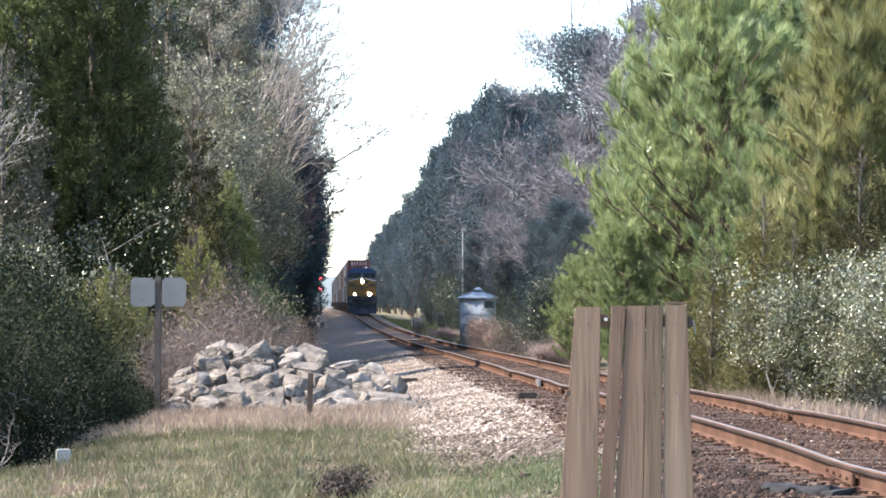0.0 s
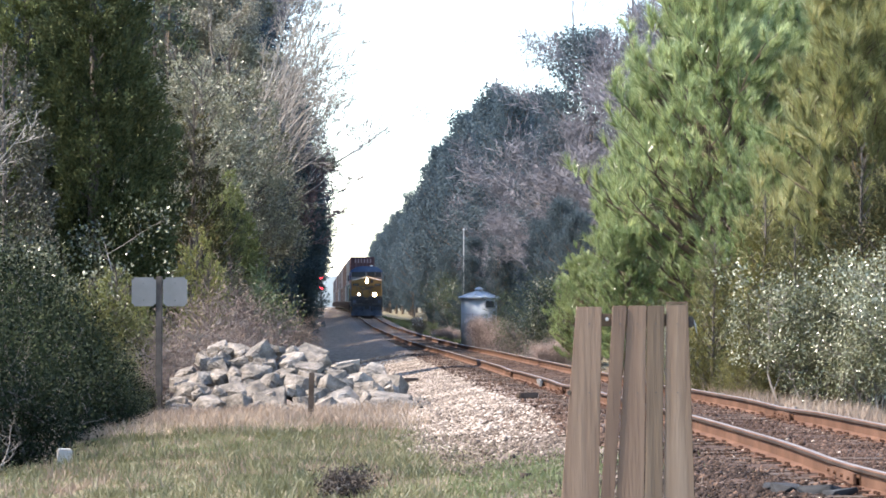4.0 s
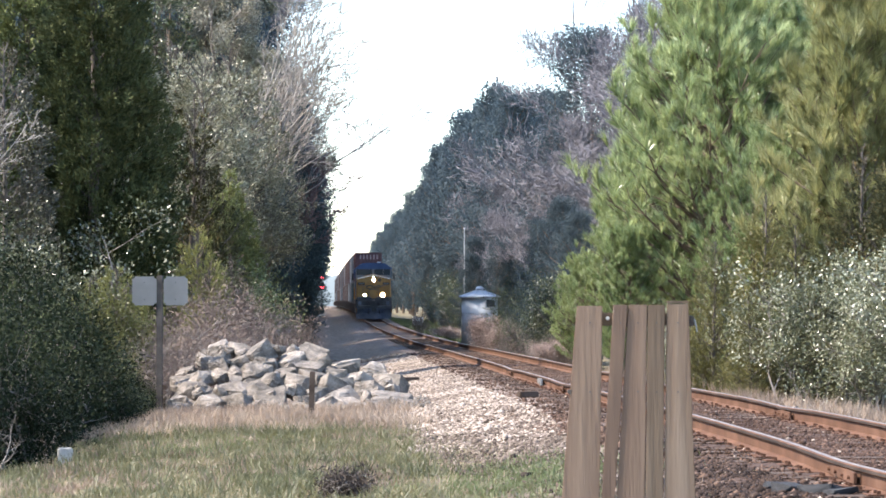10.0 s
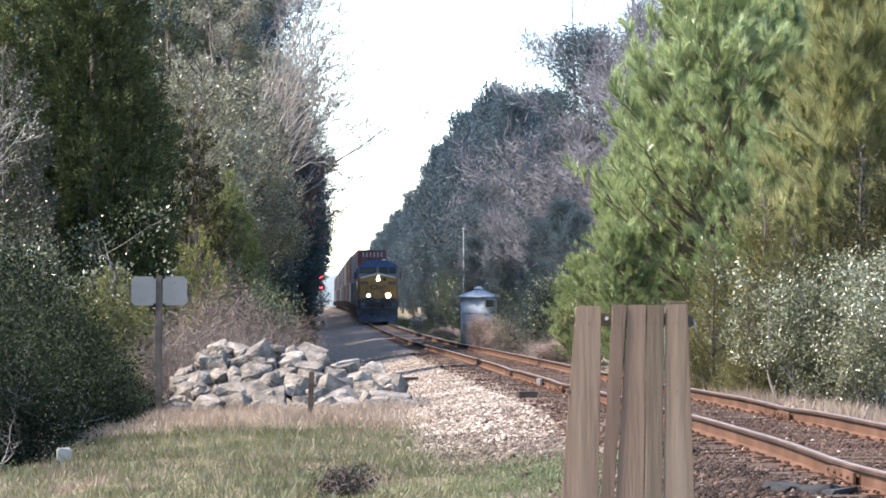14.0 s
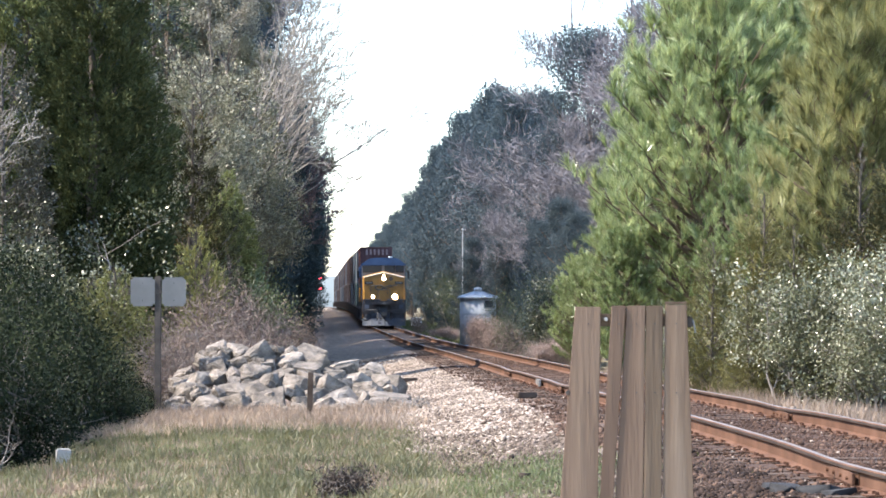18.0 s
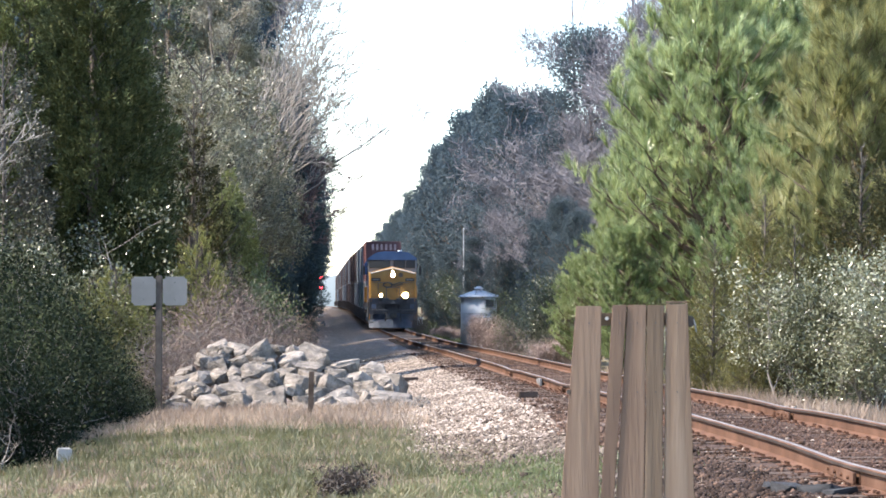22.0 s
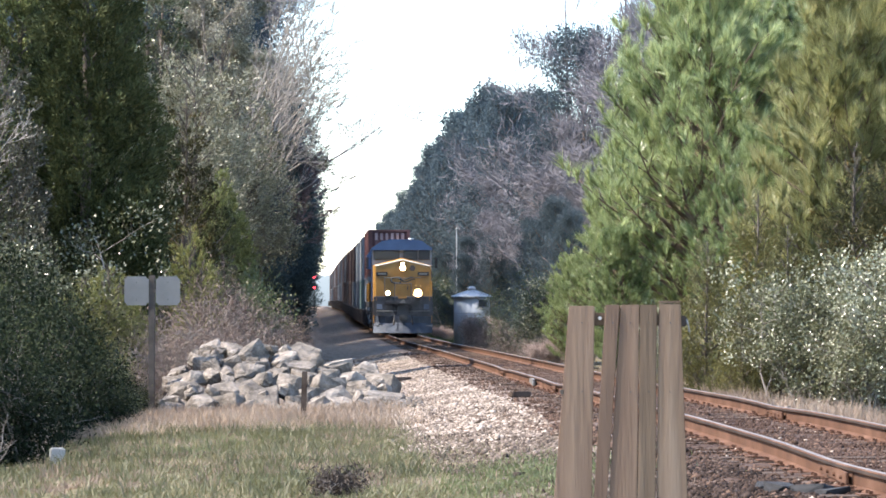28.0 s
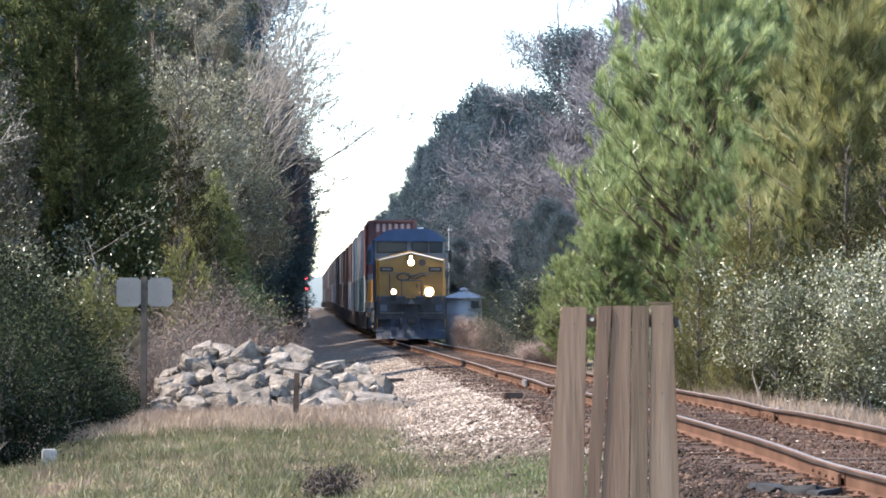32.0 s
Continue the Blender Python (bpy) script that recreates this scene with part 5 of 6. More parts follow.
    for px, y, s in ((-400, 54, 0.85), (-375, 52.5, 0.8), (-350, 58, 0.8), (-300, 66, 0.9), (-270, 76, 0.9), (-500, 50, 0.8), (-38, 160, 0.75), (12, 166, 0.6), (120, 120, 0.9), (160, 110, 0.9), (215, 100, 0.8), (250, 90, 0.7)):
        put(br, at(px, y), y, px, s)
    reseed(114)
    dome = shrub("dry_shrub", 1.9, 2.2, "mauve", "rounded mauve-brown leafless shrub beside the hut", 16, 36000, 0.14, 0.028, 0.2, kids=5)
    put(dome, at(90, 145), 145, 0, 0.84, first=True)
    put(dome, at(12, 164), 164, 60, 0.5)
    put(dome, at(150, 132), 132, 160, 0.6)
    put(dome, at(205, 92), 92, 100, 0.5)
    # unseen cedars added beside the lens, along the woodland edge, to shade the left
    for x, y, s in ((-10.4, 30, 0.55), (-10.8, 35, 0.57), (-11.2, 40, 0.6), (-11.6, 45.5, 0.6)):
        put(c3, x, y, 40 * y, s * 1.4)
    for x, y, s in ((-12.6, 66.2, 1.18), (-12.9, 62.5, 1.0), (-11.4, 52, 0.55), (-11.2, 48.5, 0.5)):
        put(c3, x, y, 70 * y, s)
    reseed(142)
    s6 = shrub("evergreen_tree", 6.2, 3.0, "olive", "bushy olive-leaved evergreen tree", 9, 60000, 0.08, 0.04, 0.33, "tree")
    put(s6, at(-425, 94.1), 94.1, 0, 0.896, first=True)
    put(s6, at(-480, 94.1), 94.1, 240, 1.34)
    reseed(143)
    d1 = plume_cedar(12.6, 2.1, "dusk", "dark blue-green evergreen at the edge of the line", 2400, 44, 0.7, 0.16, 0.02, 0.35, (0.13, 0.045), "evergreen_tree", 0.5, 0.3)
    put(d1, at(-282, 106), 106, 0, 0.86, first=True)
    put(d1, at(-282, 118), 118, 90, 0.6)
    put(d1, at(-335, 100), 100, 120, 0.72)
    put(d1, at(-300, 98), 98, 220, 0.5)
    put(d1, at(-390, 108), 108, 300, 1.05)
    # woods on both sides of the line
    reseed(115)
    f1 = far_tree("pine", 20.0, 4.2, 42000, "tall pine in the woods, its needles tinted blue for haze", 0.19, 0.068)
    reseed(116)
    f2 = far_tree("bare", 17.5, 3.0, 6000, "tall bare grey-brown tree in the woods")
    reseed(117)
    f3 = far_tree("pine", 17.0, 4.4, 42000, "broad pine at the edge of the woods, needles tinted blue for haze", 0.19, 0.068)
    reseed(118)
    f4 = far_tree("pine", 19.0, 4.4, 22000, "tall pine far along the line, its needles tinted blue for haze", 0.28, 0.105)
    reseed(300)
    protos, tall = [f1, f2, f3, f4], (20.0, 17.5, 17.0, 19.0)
    used = set()

    def wood(i, u, y, size):
        x = float(track_x(y)) + u
        if y > 215 and i != 1:
            i = 3
        put(protos[i], x, y, float(rng.uniform(0, 360)), size, first=i not in used, tall=float(rng.uniform(0.97, 1.04)))
        used.add(i)

    def right_height(y):
        return float(np.interp(y, [110, 130, 150, 175, 200, 220, 260, 320, 420, 720], [17.5, 17.0, 16.0, 16.2, 17.2, 18.4, 18.4, 17.4, 16.8, 16.5]))

    for y in np.concatenate([np.arange(112, 300, 8.0), np.arange(300, 720, 24)]):
        for lane in range(2):
            u = 9.2 + 4.6 * lane + rng.normal(0, 0.5) + max(0, (160 - y) * 0.05)
            i = int(rng.choice(3, p=(0.6, 0.06, 0.34) if y > 140 else (0.0, 1.0, 0.0)))
            wood(i, u, y + rng.normal(0, 2), right_height(y) / (tall[3] if y > 215 and i != 1 else tall[i]) * rng.uniform(0.93, 1.04))
    for px, y in ((285, 150), (305, 140)):
        put(f2, at(px, y), y, px * 7, 1.12)
    # bare understorey before the pines, dark evergreens low at the edge
    for y in np.arange(124, 205, 6.0):
        wood(1, 7.8 + rng.normal(0, 0.5), y, rng.uniform(0.5, 0.62))
    for y in np.arange(150, 300, 8.5):
        wood(2, 6.9 + rng.normal(0, 0.4), y, rng.uniform(0.26, 0.42))
    for y in np.concatenate([np.arange(106, 300, 6.0), np.arange(300, 720, 10)]):
        for lane in range(2):
            u = -8.8 - 4.5 * lane + rng.normal(0, 0.4) + 0.8 * (y > 160)
            i = int(rng.choice(3, p=(0.45, 0.1, 0.45)))
            # shorter trees here let the sun reach the shrub beside the hut
            if 138.5 < y < 147:
                wood(2, u, y, 0.58 + 0.2 * lane)
            else:
                wood(i, u, y + rng.normal(0, 2), rng.uniform(0.9, 1.1))
    # two outsize pines added behind the edge to shade the hut
    put(f1, -10.3, 149.4, 40, 1.3)
    put(f3, -12.6, 150.2, 140, 1.4)
    # extra row behind the edge, added to keep the train in shade
    for y in np.arange(88, 250, 6.5):
        if 138.5 < y < 147:
            continue
        wood(int(rng.choice((0, 2))), -14.0 + rng.normal(0, 0.6), y, rng.uniform(0.85, 1.0))
    # lower row added to close the sun gaps between the trees
    for y in np.concatenate([np.arange(94, 300, 5.0), np.arange(300, 440, 9.0)]):
        x = float(track_x(y)) - 11.5 + rng.normal(0, 0.6)
        put(f4, x, y, float(rng.uniform(0, 360)), float(rng.uniform(0.5, 0.62)) * (1.0 if y < 200 else 1.35))
    for px, y, s in ((-325, 110, 0.72), (-312, 122, 0.72), (-345, 102, 0.6)):
        put(f3, at(px, y), y, px, s)
    # tall back row out of sight, added to shade the hut and line
    for y in np.arange(124, 225, 5.0):
        if 137.5 < y < 146:
            continue
        wood(int(rng.choice((0, 2))), -18.0 + rng.normal(0, 0.8), y, rng.uniform(1.2, 1.38))
    # hollies and small pines under the wood's edge
    for px, y, s in ((190, 120, 0.7), (205, 114, 1.0), (225, 104, 1.1), (180, 140, 0.8), (150, 172, 1.3), (60, 190, 1.4)):
        put(s1, at(px, y), y, px * 3, 1.5 * s)
    for px, y, s in ((170, 118, 0.36), (205, 112, 0.40), (235, 108, 0.36), (55, 156, 0.31), (60, 178, 0.4), (130, 160, 0.4), (20, 200, 0.4), (100, 158, 0.36)):
        put(f3, at(px, y), y, px, s)


plant()


# ---------------------------------------------------------------- grass
def blades(name, mat, n, pick, length, width, label, stiff=0.65):
    x, y = pick(n)
    z = ground_z(x, y)
    p = np.stack([x, y, z - 0.01], -1)
    d = np.stack([rng.normal(0, stiff, len(x)), rng.normal(0, stiff, len(x)), np.ones(len(x))], -1)
    v, f = leaves(p, d, length, width, 0.6)
    return tagged(sheet(name, v, f, mat), label, "grass", kind="stuff")


def lawn(y0, y1, edge, power=1.3):
    def pick(n):
        y = y0 + (y1 - y0) * rng.uniform(0, 1, n) ** power
        right = track_x(y) - 3.5 + 0.9 * np.clip((36 - y) / 12, 0, 1) + rng.normal(0, edge, n)
        left = -0.175 * y - 0.3
        x = left + (right - left) * rng.uniform(0, 1, n)
        keep = noise_field(x, y) > rng.uniform(-0.2, 0.75, n)
        return x[keep], y[keep]
    return pick


def noise_field(x, y):
    return 0.5 + 0.25 * np.sin(x * 1.7 + 0.6 * y) + 0.2 * np.sin(x * 3.9 - y * 1.1 + 1) + 0.15 * np.sin(x * 7 + y * 2.3)


def patches(y0, y1):
    """Where the turf grows thicker: broad uneven islands."""
    def pick(n):
        y = rng.uniform(y0, y1, n)
        left = np.clip(-0.17 * y, -4.6, 0)
        x = left + (track_x(y) - 3.7 - left) * rng.uniform(0, 1, n)
        f = np.sin(x * 1.9 + 0.55 * y + 2.0) + 0.8 * np.sin(x * 0.8 - y * 0.9) + 0.5 * np.sin(3.3 * x + 1.7 * y)
        keep = f + rng.normal(0, 0.25, n) > 0.75
        return x[keep], y[keep]
    return pick


def spot(cx, cy, rx, ry):
    def pick(n):
        return cx + rng.normal(0, rx * 0.5, n), cy + rng.normal(0, ry * 0.5, n)
    return pick


def band(u0, u1, y0, y1):
    def pick(n):
        y = rng.uniform(y0, y1, n)
        return track_x(y) + rng.uniform(u0, u1, n), y
    return pick


blades("grass", M["grass"], 130000, lawn(17, 39.5, 0.25), 0.06, 0.008, "short worn green grass with bare patches")
def tufts(n, per, y0, y1, wide=0.06):
    def pick(_):
        y = y0 + (y1 - y0) * rng.uniform(0, 1, n) ** 1.2
        x = np.clip(-0.17 * y, -4.5, 0) + (track_x(y) - 3.6 - np.clip(-0.17 * y, -4.5, 0)) * rng.uniform(0, 1, n)
        return np.repeat(x, per) + rng.normal(0, wide, n * per), np.repeat(y, per) + rng.normal(0, wide, n * per)
    return pick


blades("grass", M["grass"], 1, tufts(420, 34, 21, 38), 0.11, 0.009, "taller tufts of green grass")
blades("grass", M["lush"], 26000, patches(21, 39), 0.075, 0.010, "patches of fresher green grass")
blades("grass", M["grass"], 1, tufts(110, 90, 22, 38, 0.16), 0.17, 0.010, "rough clumps of longer green grass")
blades("grass", M["lush"], 9000, spot(0.75, 24.2, 0.85, 2.6), 0.07, 0.009, "green grass at the edge of the gravel")
blades("grass", M["lush"], 5000, spot(-2.9, 33.5, 0.9, 2.4), 0.08, 0.009, "green grass clump on the low mound")
blades("dry_grass", M["dry"], 1, tufts(260, 30, 24, 45), 0.13, 0.009, "taller tufts of dead grass")
blades("dry_grass", M["dry"], 16000, lawn(17, 46, 0.3, 0.8), 0.08, 0.010, "straw-coloured dead grass")
blades("dry_grass", M["dry"], 38000, lawn(36, 47, 0.3, 0.8), 0.2, 0.010, "tall straw-coloured dead grass before the rocks")
blades("dry_grass", M["dry"], 16000, band(3.0, 5.2, 30, 75), 0.45, 0.016, "tall dry grass along the shrubs")
blades("grass", M["lush"], 34000, band(2.2, 9.5, 150, 300), 0.28, 0.06, "green verge under the woods")


# ---------------------------------------------------------------- rock pile
def rock_mesh(seed):
    """A quarry stone: a rough block with split faces, its corners knocked off."""
    r = random.Random(seed)
    bm = bmesh.new()
    for sx in (-1, 1):
        for sy in (-1, 1):
            for sz in (-1, 1):
                bm.verts.new((sx * r.uniform(0.26, 0.46), sy * r.uniform(0.26, 0.46), sz * r.uniform(0.24, 0.44)))
    for _ in range(7):
        bm.verts.new(Vector((r.gauss(0, 1), r.gauss(0, 1), r.gauss(0, 1))).normalized() * r.uniform(0.48, 0.6))
    out = bmesh.ops.convex_hull(bm, input=bm.verts[:])
    bmesh.ops.delete(bm, geom=list({v for v in out["geom_interior"] if isinstance(v, bmesh.types.BMVert)}), context="VERTS")
    bmesh.ops.dissolve_limit(bm, angle_limit=0.28, verts=bm.verts[:], edges=bm.edges[:])
    bmesh.ops.bevel(bm, geom=bm.edges[:], offset=0.02, segments=1, affect="EDGES")
    ob = part("rock", bm, M["rock"])
    me = ob.data
    bpy.data.objects.remove(ob)
    return me


def build_rocks():
    """A tipped heap: courses of stones, each lying behind and above the one before it."""
    lib = [rock_mesh(s) for s in range(16)]
    r = random.Random(5)
    crest = ([-490, -468, -430, -405, -330, -290, -236, -181, -146, -96, -76, -60], [0.1, 0.5, 1.0, 1.14, 1.16, 1.1, 0.96, 0.72, 0.58, 0.48, 0.28, 0.05])

    def lay(px, y, lift, s):
        x = at(px, y)
        h = float(np.interp(px, *crest))
        z = float(ground_z(x, y)) + h * lift - 0.18 * s
        m = pose(x, y, z, r.uniform(-28, 28), r.uniform(-28, 28), r.uniform(0, 360)) @ Matrix.Diagonal((s * 1.25, s, s * 0.86, 1))
        ob = share("rock", lib[r.randrange(16)], m)
        tagged(ob, "angular grey quarry rock in a heap", "rock", "rocks of the heap")

    for j in range(8):
        f = j / 7
        px = -482 + r.uniform(0, 25) + 14 * f
        while px < -66 - 20 * f:
            h = float(np.interp(px, *crest))
            s = r.choice((0.28, 0.34, 0.42, 0.52, 0.64)) * r.uniform(0.9, 1.12) * (0.72 if h < 0.45 else 1.0)
            lay(px, 46.6 + 2.3 * f + r.uniform(-0.1, 0.1), f ** 0.85 * r.uniform(0.9, 1.02), s)
            px += s * 98 * r.uniform(0.85, 1.1)
    for k in range(36):
        f = r.uniform(0, 1)
        lay(r.uniform(-475, -66), 46.4 + 2.3 * f, f ** 0.85 * 0.98, r.uniform(0.14, 0.24))
    def foot(n):
        y = rng.uniform(44.5, 48, n)
        return at(rng.uniform(-330, -25, n), y), y
    stones("rubble", M["rock"], 500, foot, 0.06, "small grey rubble at the foot of the rock heap")


build_rocks()


# ---------------------------------------------------------------- trackside things
def build_sign():
    x, y = at(-501, 48), 48.0
    g = float(ground_z(x, y))
    s = thing("trackside_sign", pose(x, y, g), "two blank grey sign panels on a wooden post", "sign")
    top = 1.25 + 50 * y / LENS - g
    part("post", box(bmesh.new(), -0.055, 0.055, -0.05, 0.05, -0.2, top + 0.02, 0.012), M["post"], s, "dark weathered wooden post")
    for x0, x1 in ((-0.47, -0.05), (0.075, 0.49)):
        bm = box(bmesh.new(), x0, x1, -0.062, -0.052, top - 0.50, top, 0.0)
        bmesh.ops.bevel(bm, geom=[e for e in bm.edges if abs(e.verts[0].co.y - e.verts[1].co.y) > 0.005], offset=0.04, segments=3, affect="EDGES")
        p = part("panel", bm, M["alu"], s, "blank dull aluminium panel")
        for z in (top - 0.1, top - 0.4):
            part("bolt", cyl(bmesh.new(), 0.009, 0.009, 0.003, pose((x0 + x1) / 2, -0.0615, z, 90, 0, 0), 8), M["steel"], p)
    part("bracket", box(bmesh.new(), -0.4, 0.42, -0.052, -0.03, top - 0.28, top - 0.22), M["post"], s)


def build_fence():
    """A leftover panel of upright boards, nailed to two cross rails."""
    y = 15.3
    x0 = at(326, y)
    g = float(ground_z(x0, y))
    f = thing("board_fence", pose(x0, y, g), "short panel of weathered upright wooden boards", "fence")
    up = 1.25 - g
    k = y / LENS
    rows = [(-89, -44, -116, -50, 0), (-25, 0, -46, -23, 3), (2, 35, -19, 30, 0), (36, 66, 31.5, 62, 2), (70, 108, 65, 119, 0)]
    for i, (a, b, c, d, dy) in enumerate(rows):
        bm = bmesh.new()
        lo = -0.15
        fl = (540 - 882) * k
        # edges run on from the upper to the lower end
        def edge(p, q, z):
            tt = (up - z) / -fl
            return (p + (q - p) * tt) * k
        th = 0.028
        yy = -0.03 - 0.002 * dy
        z1 = up + (0.0 - 2 * (i == 0) + 2 * (i == 4)) * k
        vs = [bm.verts.new((edge(p, q, z), yy + t, z)) for z in (lo, z1) for t in (0, th) for p, q in ((a, c), (b, d))]
        for q in ((0, 1, 5, 4), (2, 6, 7, 3), (0, 4, 6, 2), (1, 3, 7, 5), (4, 5, 7, 6), (0, 2, 3, 1)):
            bm.faces.new([vs[j] for j in q])
        bmesh.ops.recalc_face_normals(bm, faces=bm.faces)
        bmesh.ops.bevel(bm, geom=bm.edges[:], offset=0.004, segments=2, affect="EDGES")
        b_ = part("board", bm, M[("board", "board", "board", "board_dark", "board_tan")[i]], f, "weathered tan board" if i == 4 else "grey-brown board")
        for z in (up - 0.1, up - 0.48):
            part("nail", cyl(bmesh.new(), 0.004, 0.004, 0.003, pose((a + b) / 2 * k, yy, z, 90, 0, 0), 6), M["steel"], b_)
    part("insulator", cyl(bmesh.new(), 0.011, 0.009, 0.02, pose(-0.108, -0.01, up - 0.075, 90, 0, 0), 12), M["concrete"], f, "small pale porcelain knob")
    part("rail_end", box(bmesh.new(), 0.337, 0.372, 0.0, 0.03, up - 0.12, up - 0.06, 0.006), M["post"], f, "dark broken rail end")
    part("wire", rod(rod(bmesh.new(), (0.372, 0.01, up - 0.08), (0.382, 0.0, up - 0.12), 0.005), (0.382, 0.0, up - 0.12), (0.386, 0.0, up - 0.15), 0.004), M["alu"], f, "frayed pale end of wire")
    part("bolt", cyl(bmesh.new(), 0.014, 0.014, 0.03, pose(-0.318, 0.0, up - 0.48, 90, 0, 0), 8), M["post"], f, "rusty bolt head")
    part("cap_strip", box(bmesh.new(), 0.218, 0.335, -0.031, 0.0, up + 0.008, up + 0.022, 0.003), M["board_dark"], f, "dark strip on top of a board")
    for z in (up - 0.08, up - 1.1):
        part("cross_rail", box(bmesh.new(), -0.27, 0.335, 0.0, 0.035, z - 0.035, z + 0.035, 0.004), M["board_dark"], f, "dark cross rail")


def build_shed():
    y = 150.0
    x = at(65, y)
    g = float(ground_z(x, y))
    base = 1.25 - 68 * y / LENS
    s = thing("signal_hut", pose(x, y, min(g, base)), "round galvanised metal hut with a conical roof", "shed")
    h = 1.25 + 15 * y / LENS - min(g, base)
    R = 0.98
    part("wall", cyl(bmesh.new(), R, R, h, Matrix(), 40), M["zinc"], s, "pale galvanised wall", True)
    for k in range(4):
        part("band", cyl(bmesh.new(), R + 0.015, R + 0.015, 0.04, Matrix.Translation((0, 0, 0.2 + k * (h - 0.3) / 3)), 40), M["zinc"], s)
    roof = part("roof", cyl(bmesh.new(), R + 0.14, 0.2, 0.36, Matrix.Translation((0, 0, h - 0.02)), 20), M["zinc"], s, "pale conical metal roof")
    part("eave", cyl(bmesh.new(), R + 0.15, R + 0.15, 0.05, Matrix.Translation((0, 0, h - 0.06)), 40), M["zinc"], s)
    for k in range(10):
        a = 36 * k
        bm = rod(bmesh.new(), (R + 0.13, 0, h), (0.2, 0, h + 0.34), 0.018, 5)
        ob = part("seam", bm, M["zinc"], roof)
        ob.matrix_basis = pose(0, 0, 0, 0, 0, a)
    bm = cyl(bmesh.new(), 0.2, 0.2, 0.1, Matrix.Translation((0, 0, h + 0.32)), 16)
    cyl(bm, 0.28, 0.1, 0.12, Matrix.Translation((0, 0, h + 0.42)), 16)
    part("vent_cap", bm, M["zinc"], roof, "round vent cap")
    bm = box(bmesh.new(), 0.3, 0.85, -0.98, -0.72, h - 0.62, h - 0.12, 0.02)
    part("hatch", bm, M["zinc"], s, "pale hatch below the eave")
    part("hatch_frame", box(bmesh.new(), 0.36, 0.80, -1.0, -0.98, h - 0.56, h - 0.18), M["steel"], s)


def build_pole():
    y = 163.0
    x = at(38, y)
    g = float(ground_z(x, y))
    p = thing("utility_pole", pose(x, y, g), "thin pale pole in front of the woods", "pole")
    h = 1.25 + 134 * y / LENS - g
    part("shaft", cyl(bmesh.new(), 0.045, 0.035, h, Matrix(), 10), M["zinc"], p)
    part("cap", cyl(bmesh.new(), 0.075, 0.05, 0.08, Matrix.Translation((0, 0, h)), 10), M["zinc"], p)


def build_signal():
    y = 318.0
    x = at(-214, y)
    g = float(ground_z(x, y))
    s = thing("railway_signal", pose(x, y, g), "two-headed railway signal showing red over red", "railway signal")
    h = 1.25 + 58 * y / LENS - g
    part("mast", cyl(bmesh.new(), 0.09, 0.07, h, Matrix(), 12), M["steel"], s)
    part("base", box(bmesh.new(), -0.35, 0.35, -0.35, 0.35, -0.1, 0.3, 0.03), M["concrete"], s)
    part("ladder", rod(rod(bmesh.new(), (-0.2, 0.4, 0.1), (-0.2, 0.2, h - 0.4), 0.02), (0.2, 0.4, 0.1), (0.2, 0.2, h - 0.4), 0.02), M["steel"], s)
    for dy in (50, 32):
        z = 1.25 + dy * y / LENS - g
        hd = part("signal_head", cyl(bmesh.new(), 0.42, 0.42, 0.06, pose(0, -0.14, z, 90, 0, 0), 24), M["black"], s, "round black target")
        part("lens", cyl(bmesh.new(), 0.2, 0.17, 0.05, pose(0, -0.2, z, 90, 0, 0), 20), M["red_lamp"], hd, "glowing red lens")
        part("hood", cyl(bmesh.new(), 0.22, 0.22, 0.02, pose(0, -0.21, z + 0.2, 70, 0, 0), 16), M["black"], hd)


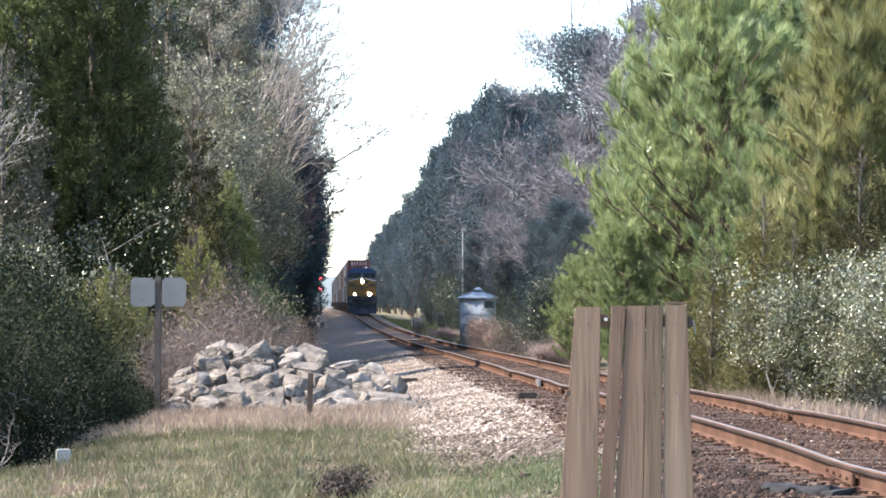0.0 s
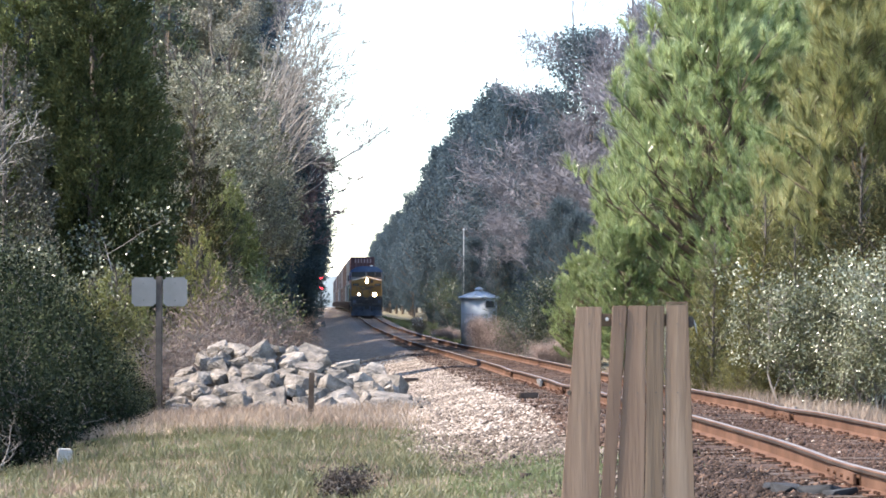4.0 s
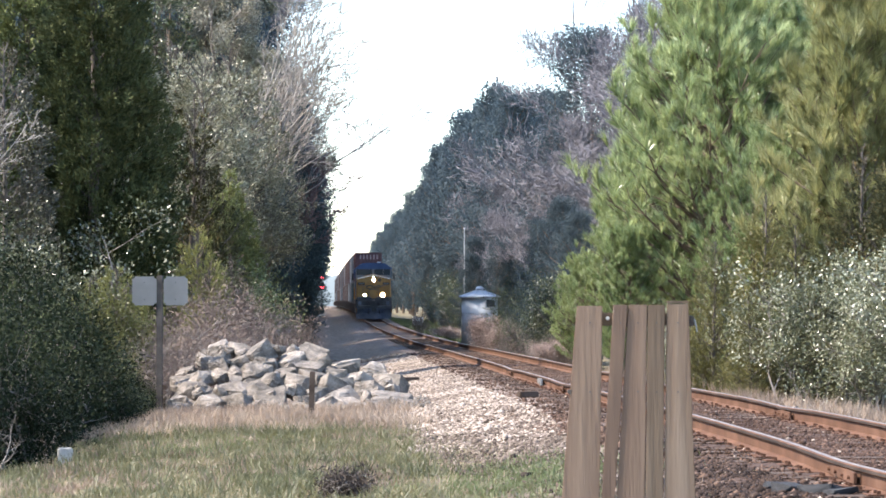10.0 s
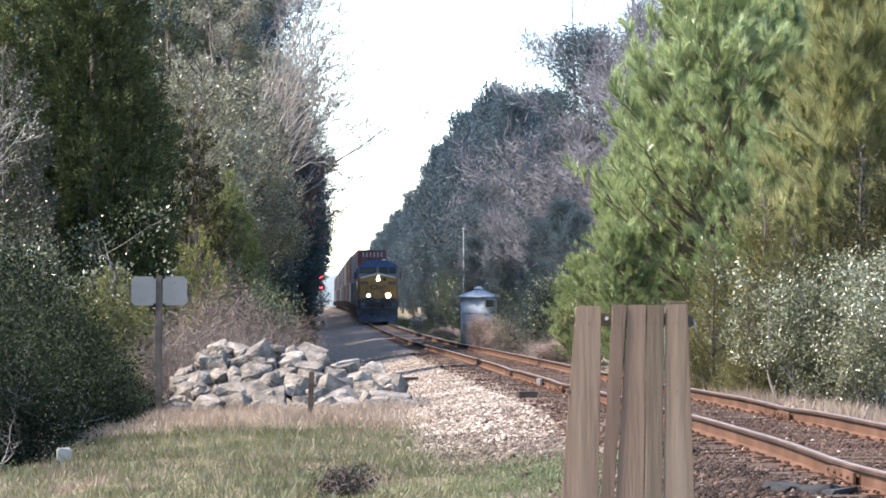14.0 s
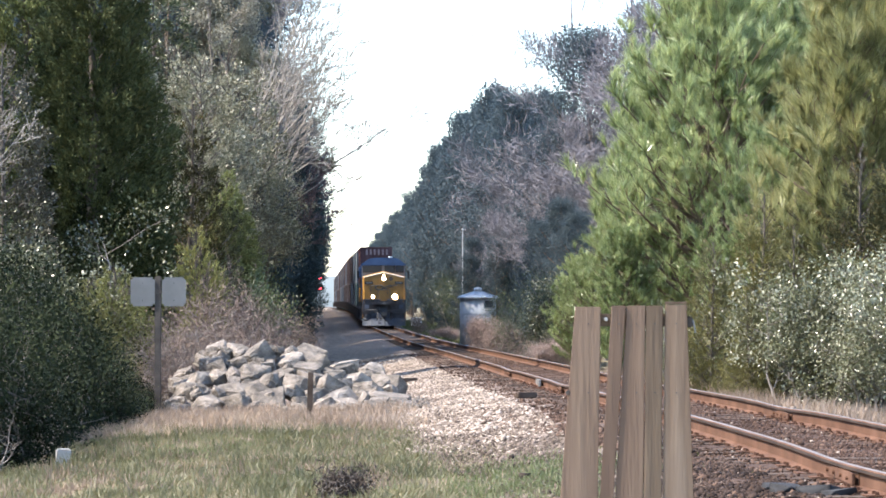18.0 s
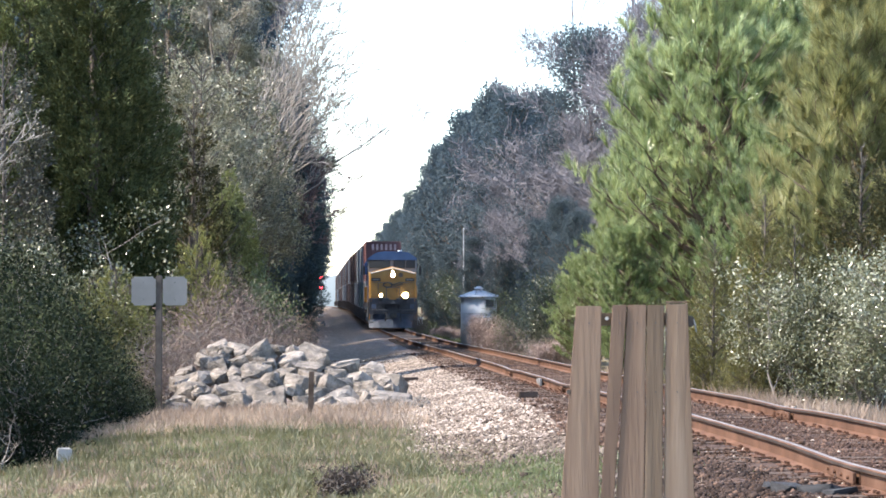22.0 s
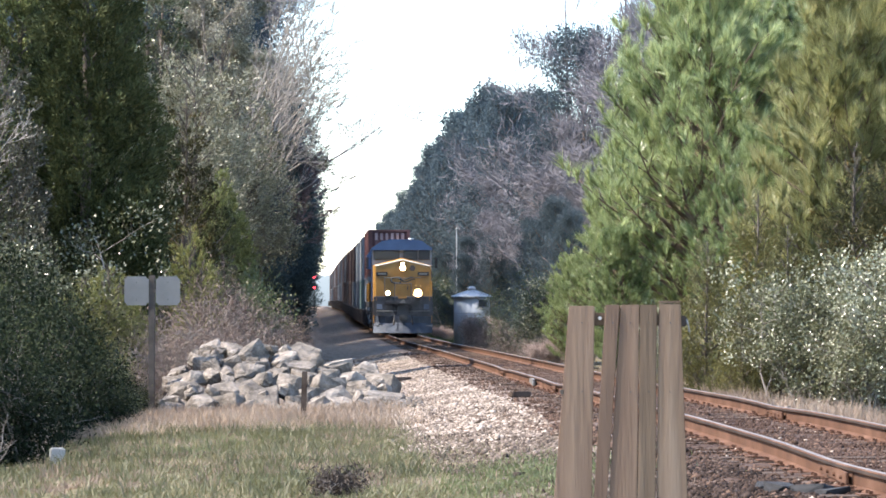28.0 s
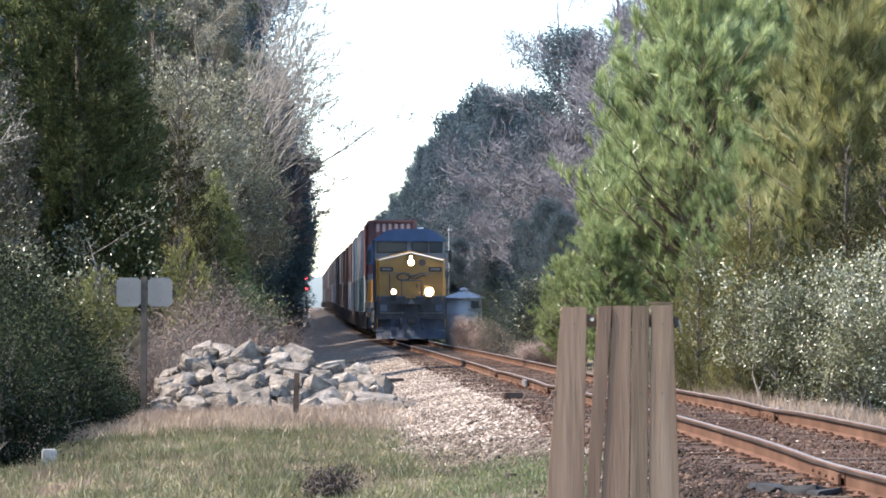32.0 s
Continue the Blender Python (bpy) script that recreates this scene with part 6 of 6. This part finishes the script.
def build_small():
    # stake in the dry grass
    x, y = at(-233, 41), 41.0
    g = float(ground_z(x, y))
    s = thing("marker_stake", pose(x, y, g, 0, 1.5), "thin rusty stake in dry grass", "stake")
    part("bar", box(bmesh.new(), -0.04, 0.04, -0.02, 0.02, -0.2, 1.25 - 118 * y / LENS - g, 0.006), M["tie"], s)
    # pale block at the grass edge
    x, y = at(-666, 30.5), 30.5
    g = float(ground_z(x, y))
    b = thing("concrete_block", pose(x, y, g, 0, 0, 12), "small pale concrete marker block in the grass", "block")
    part("body", box(bmesh.new(), -0.09, 0.07, -0.1, 0.1, -0.1, 1.25 - 253 * y / LENS - g, 0.015), M["concrete"], b)
    # lumps of broken asphalt beside the near rail
    for k, (px, y, s) in enumerate(((592, 19.8, 0.2), (616, 19.6, 0.25), (640, 19.5, 0.2), (666, 19.35, 0.27), (700, 19.2, 0.22))):
        x = at(px, y)
        c = share("asphalt_lump", rock_mesh(40 + k), pose(x, y, float(ground_z(x, y)), 8, 4, 50 * k) @ Matrix.Diagonal((s * 1.3, s, s * 0.5, 1)))
        c.data.materials[0] = M["asphalt"]
        tagged(c, "flat lump of broken grey asphalt beside the rail", "rubble", "asphalt lumps")
    # dark dead weed close to the lens
    w = shrub("weed_clump", 0.24, 0.4, "weed", "small brown dead weed clump in the grass", 14, 3500, 0.06, 0.012, 0.06)
    put(w, at(-185, 23.3), 23.3, first=True)
    # broken sleeper end lying on the shoulder
    for px, py, y, l, lab in ((-62, 658, 60, 0.5, "short dark plank lying on the gravel"), (150, 695, 41.5, 0.32, "dark broken sleeper end on the ballast")):
        x = at(px, y)
        g = float(ground_z(x, y))
        t = thing("timber_scrap", pose(x, y, g + 0.02, 0, 0, 25), lab, "timber")
        part("piece", box(bmesh.new(), -l / 2, l / 2, -0.07, 0.07, 0, 0.09, 0.015), M["tie"], t)


def build_distance():
    """Hazy woods a kilometre and more away, at the end of the line."""
    m = bpy.data.materials.new("hazy_distance")
    m.use_nodes = True
    b = m.node_tree.nodes["Principled BSDF"]
    b.inputs["Base Color"].default_value = (0.05, 0.06, 0.065, 1)
    b.inputs["Roughness"].default_value = 1.0
    # haze is put in as a faint pale blue emission of the backdrop
    b.inputs["Emission Color"].default_value = (0.50, 0.60, 0.68, 1)
    b.inputs["Emission Strength"].default_value = 0.2
    xs = np.linspace(-500, 400, 181)
    y = 1500.0
    top = 19 + 2.5 * np.sin(xs * 0.11) + 1.8 * np.sin(xs * 0.37 + 1) + rng.normal(0, 0.8, len(xs))
    v = np.concatenate([np.stack([xs, y + 0 * xs, -2 + 0 * xs], -1), np.stack([xs, y + 0 * xs, top], -1), np.stack([xs, y + 12 + 0 * xs, top - 1], -1)])
    n = len(xs)
    i = np.arange(n - 1)
    f = np.concatenate([np.stack([i, i + 1, i + 1 + n, i + n], -1), np.stack([i + n, i + 1 + n, i + 1 + 2 * n, i + 2 * n], -1)])
    tagged(sheet("backdrop", v, f, m), "pale blue hazy woods on the horizon", "distant woods", kind="structure")


build_distance()
def build_box():
    x, y = at(-44, 236), 236.0
    g = float(ground_z(x, y))
    b = thing("trackside_box", pose(x, y, g, 0, 0, 15), "small white equipment box on the verge", "equipment box")
    part("body", box(bmesh.new(), -0.4, 0.4, -0.3, 0.3, 0.35, 1.0, 0.03), M["white"], b)
    part("lid", box(bmesh.new(), -0.44, 0.44, -0.34, 0.34, 1.0, 1.07, 0.02), M["white"], b)
    for s in (-1, 1):
        part("leg", box(bmesh.new(), s * 0.3 - 0.04, s * 0.3 + 0.04, -0.04, 0.04, -0.1, 0.35), M["steel"], b)


build_box()
build_sign()
build_fence()
build_shed()
build_pole()
build_signal()
build_small()
motions()
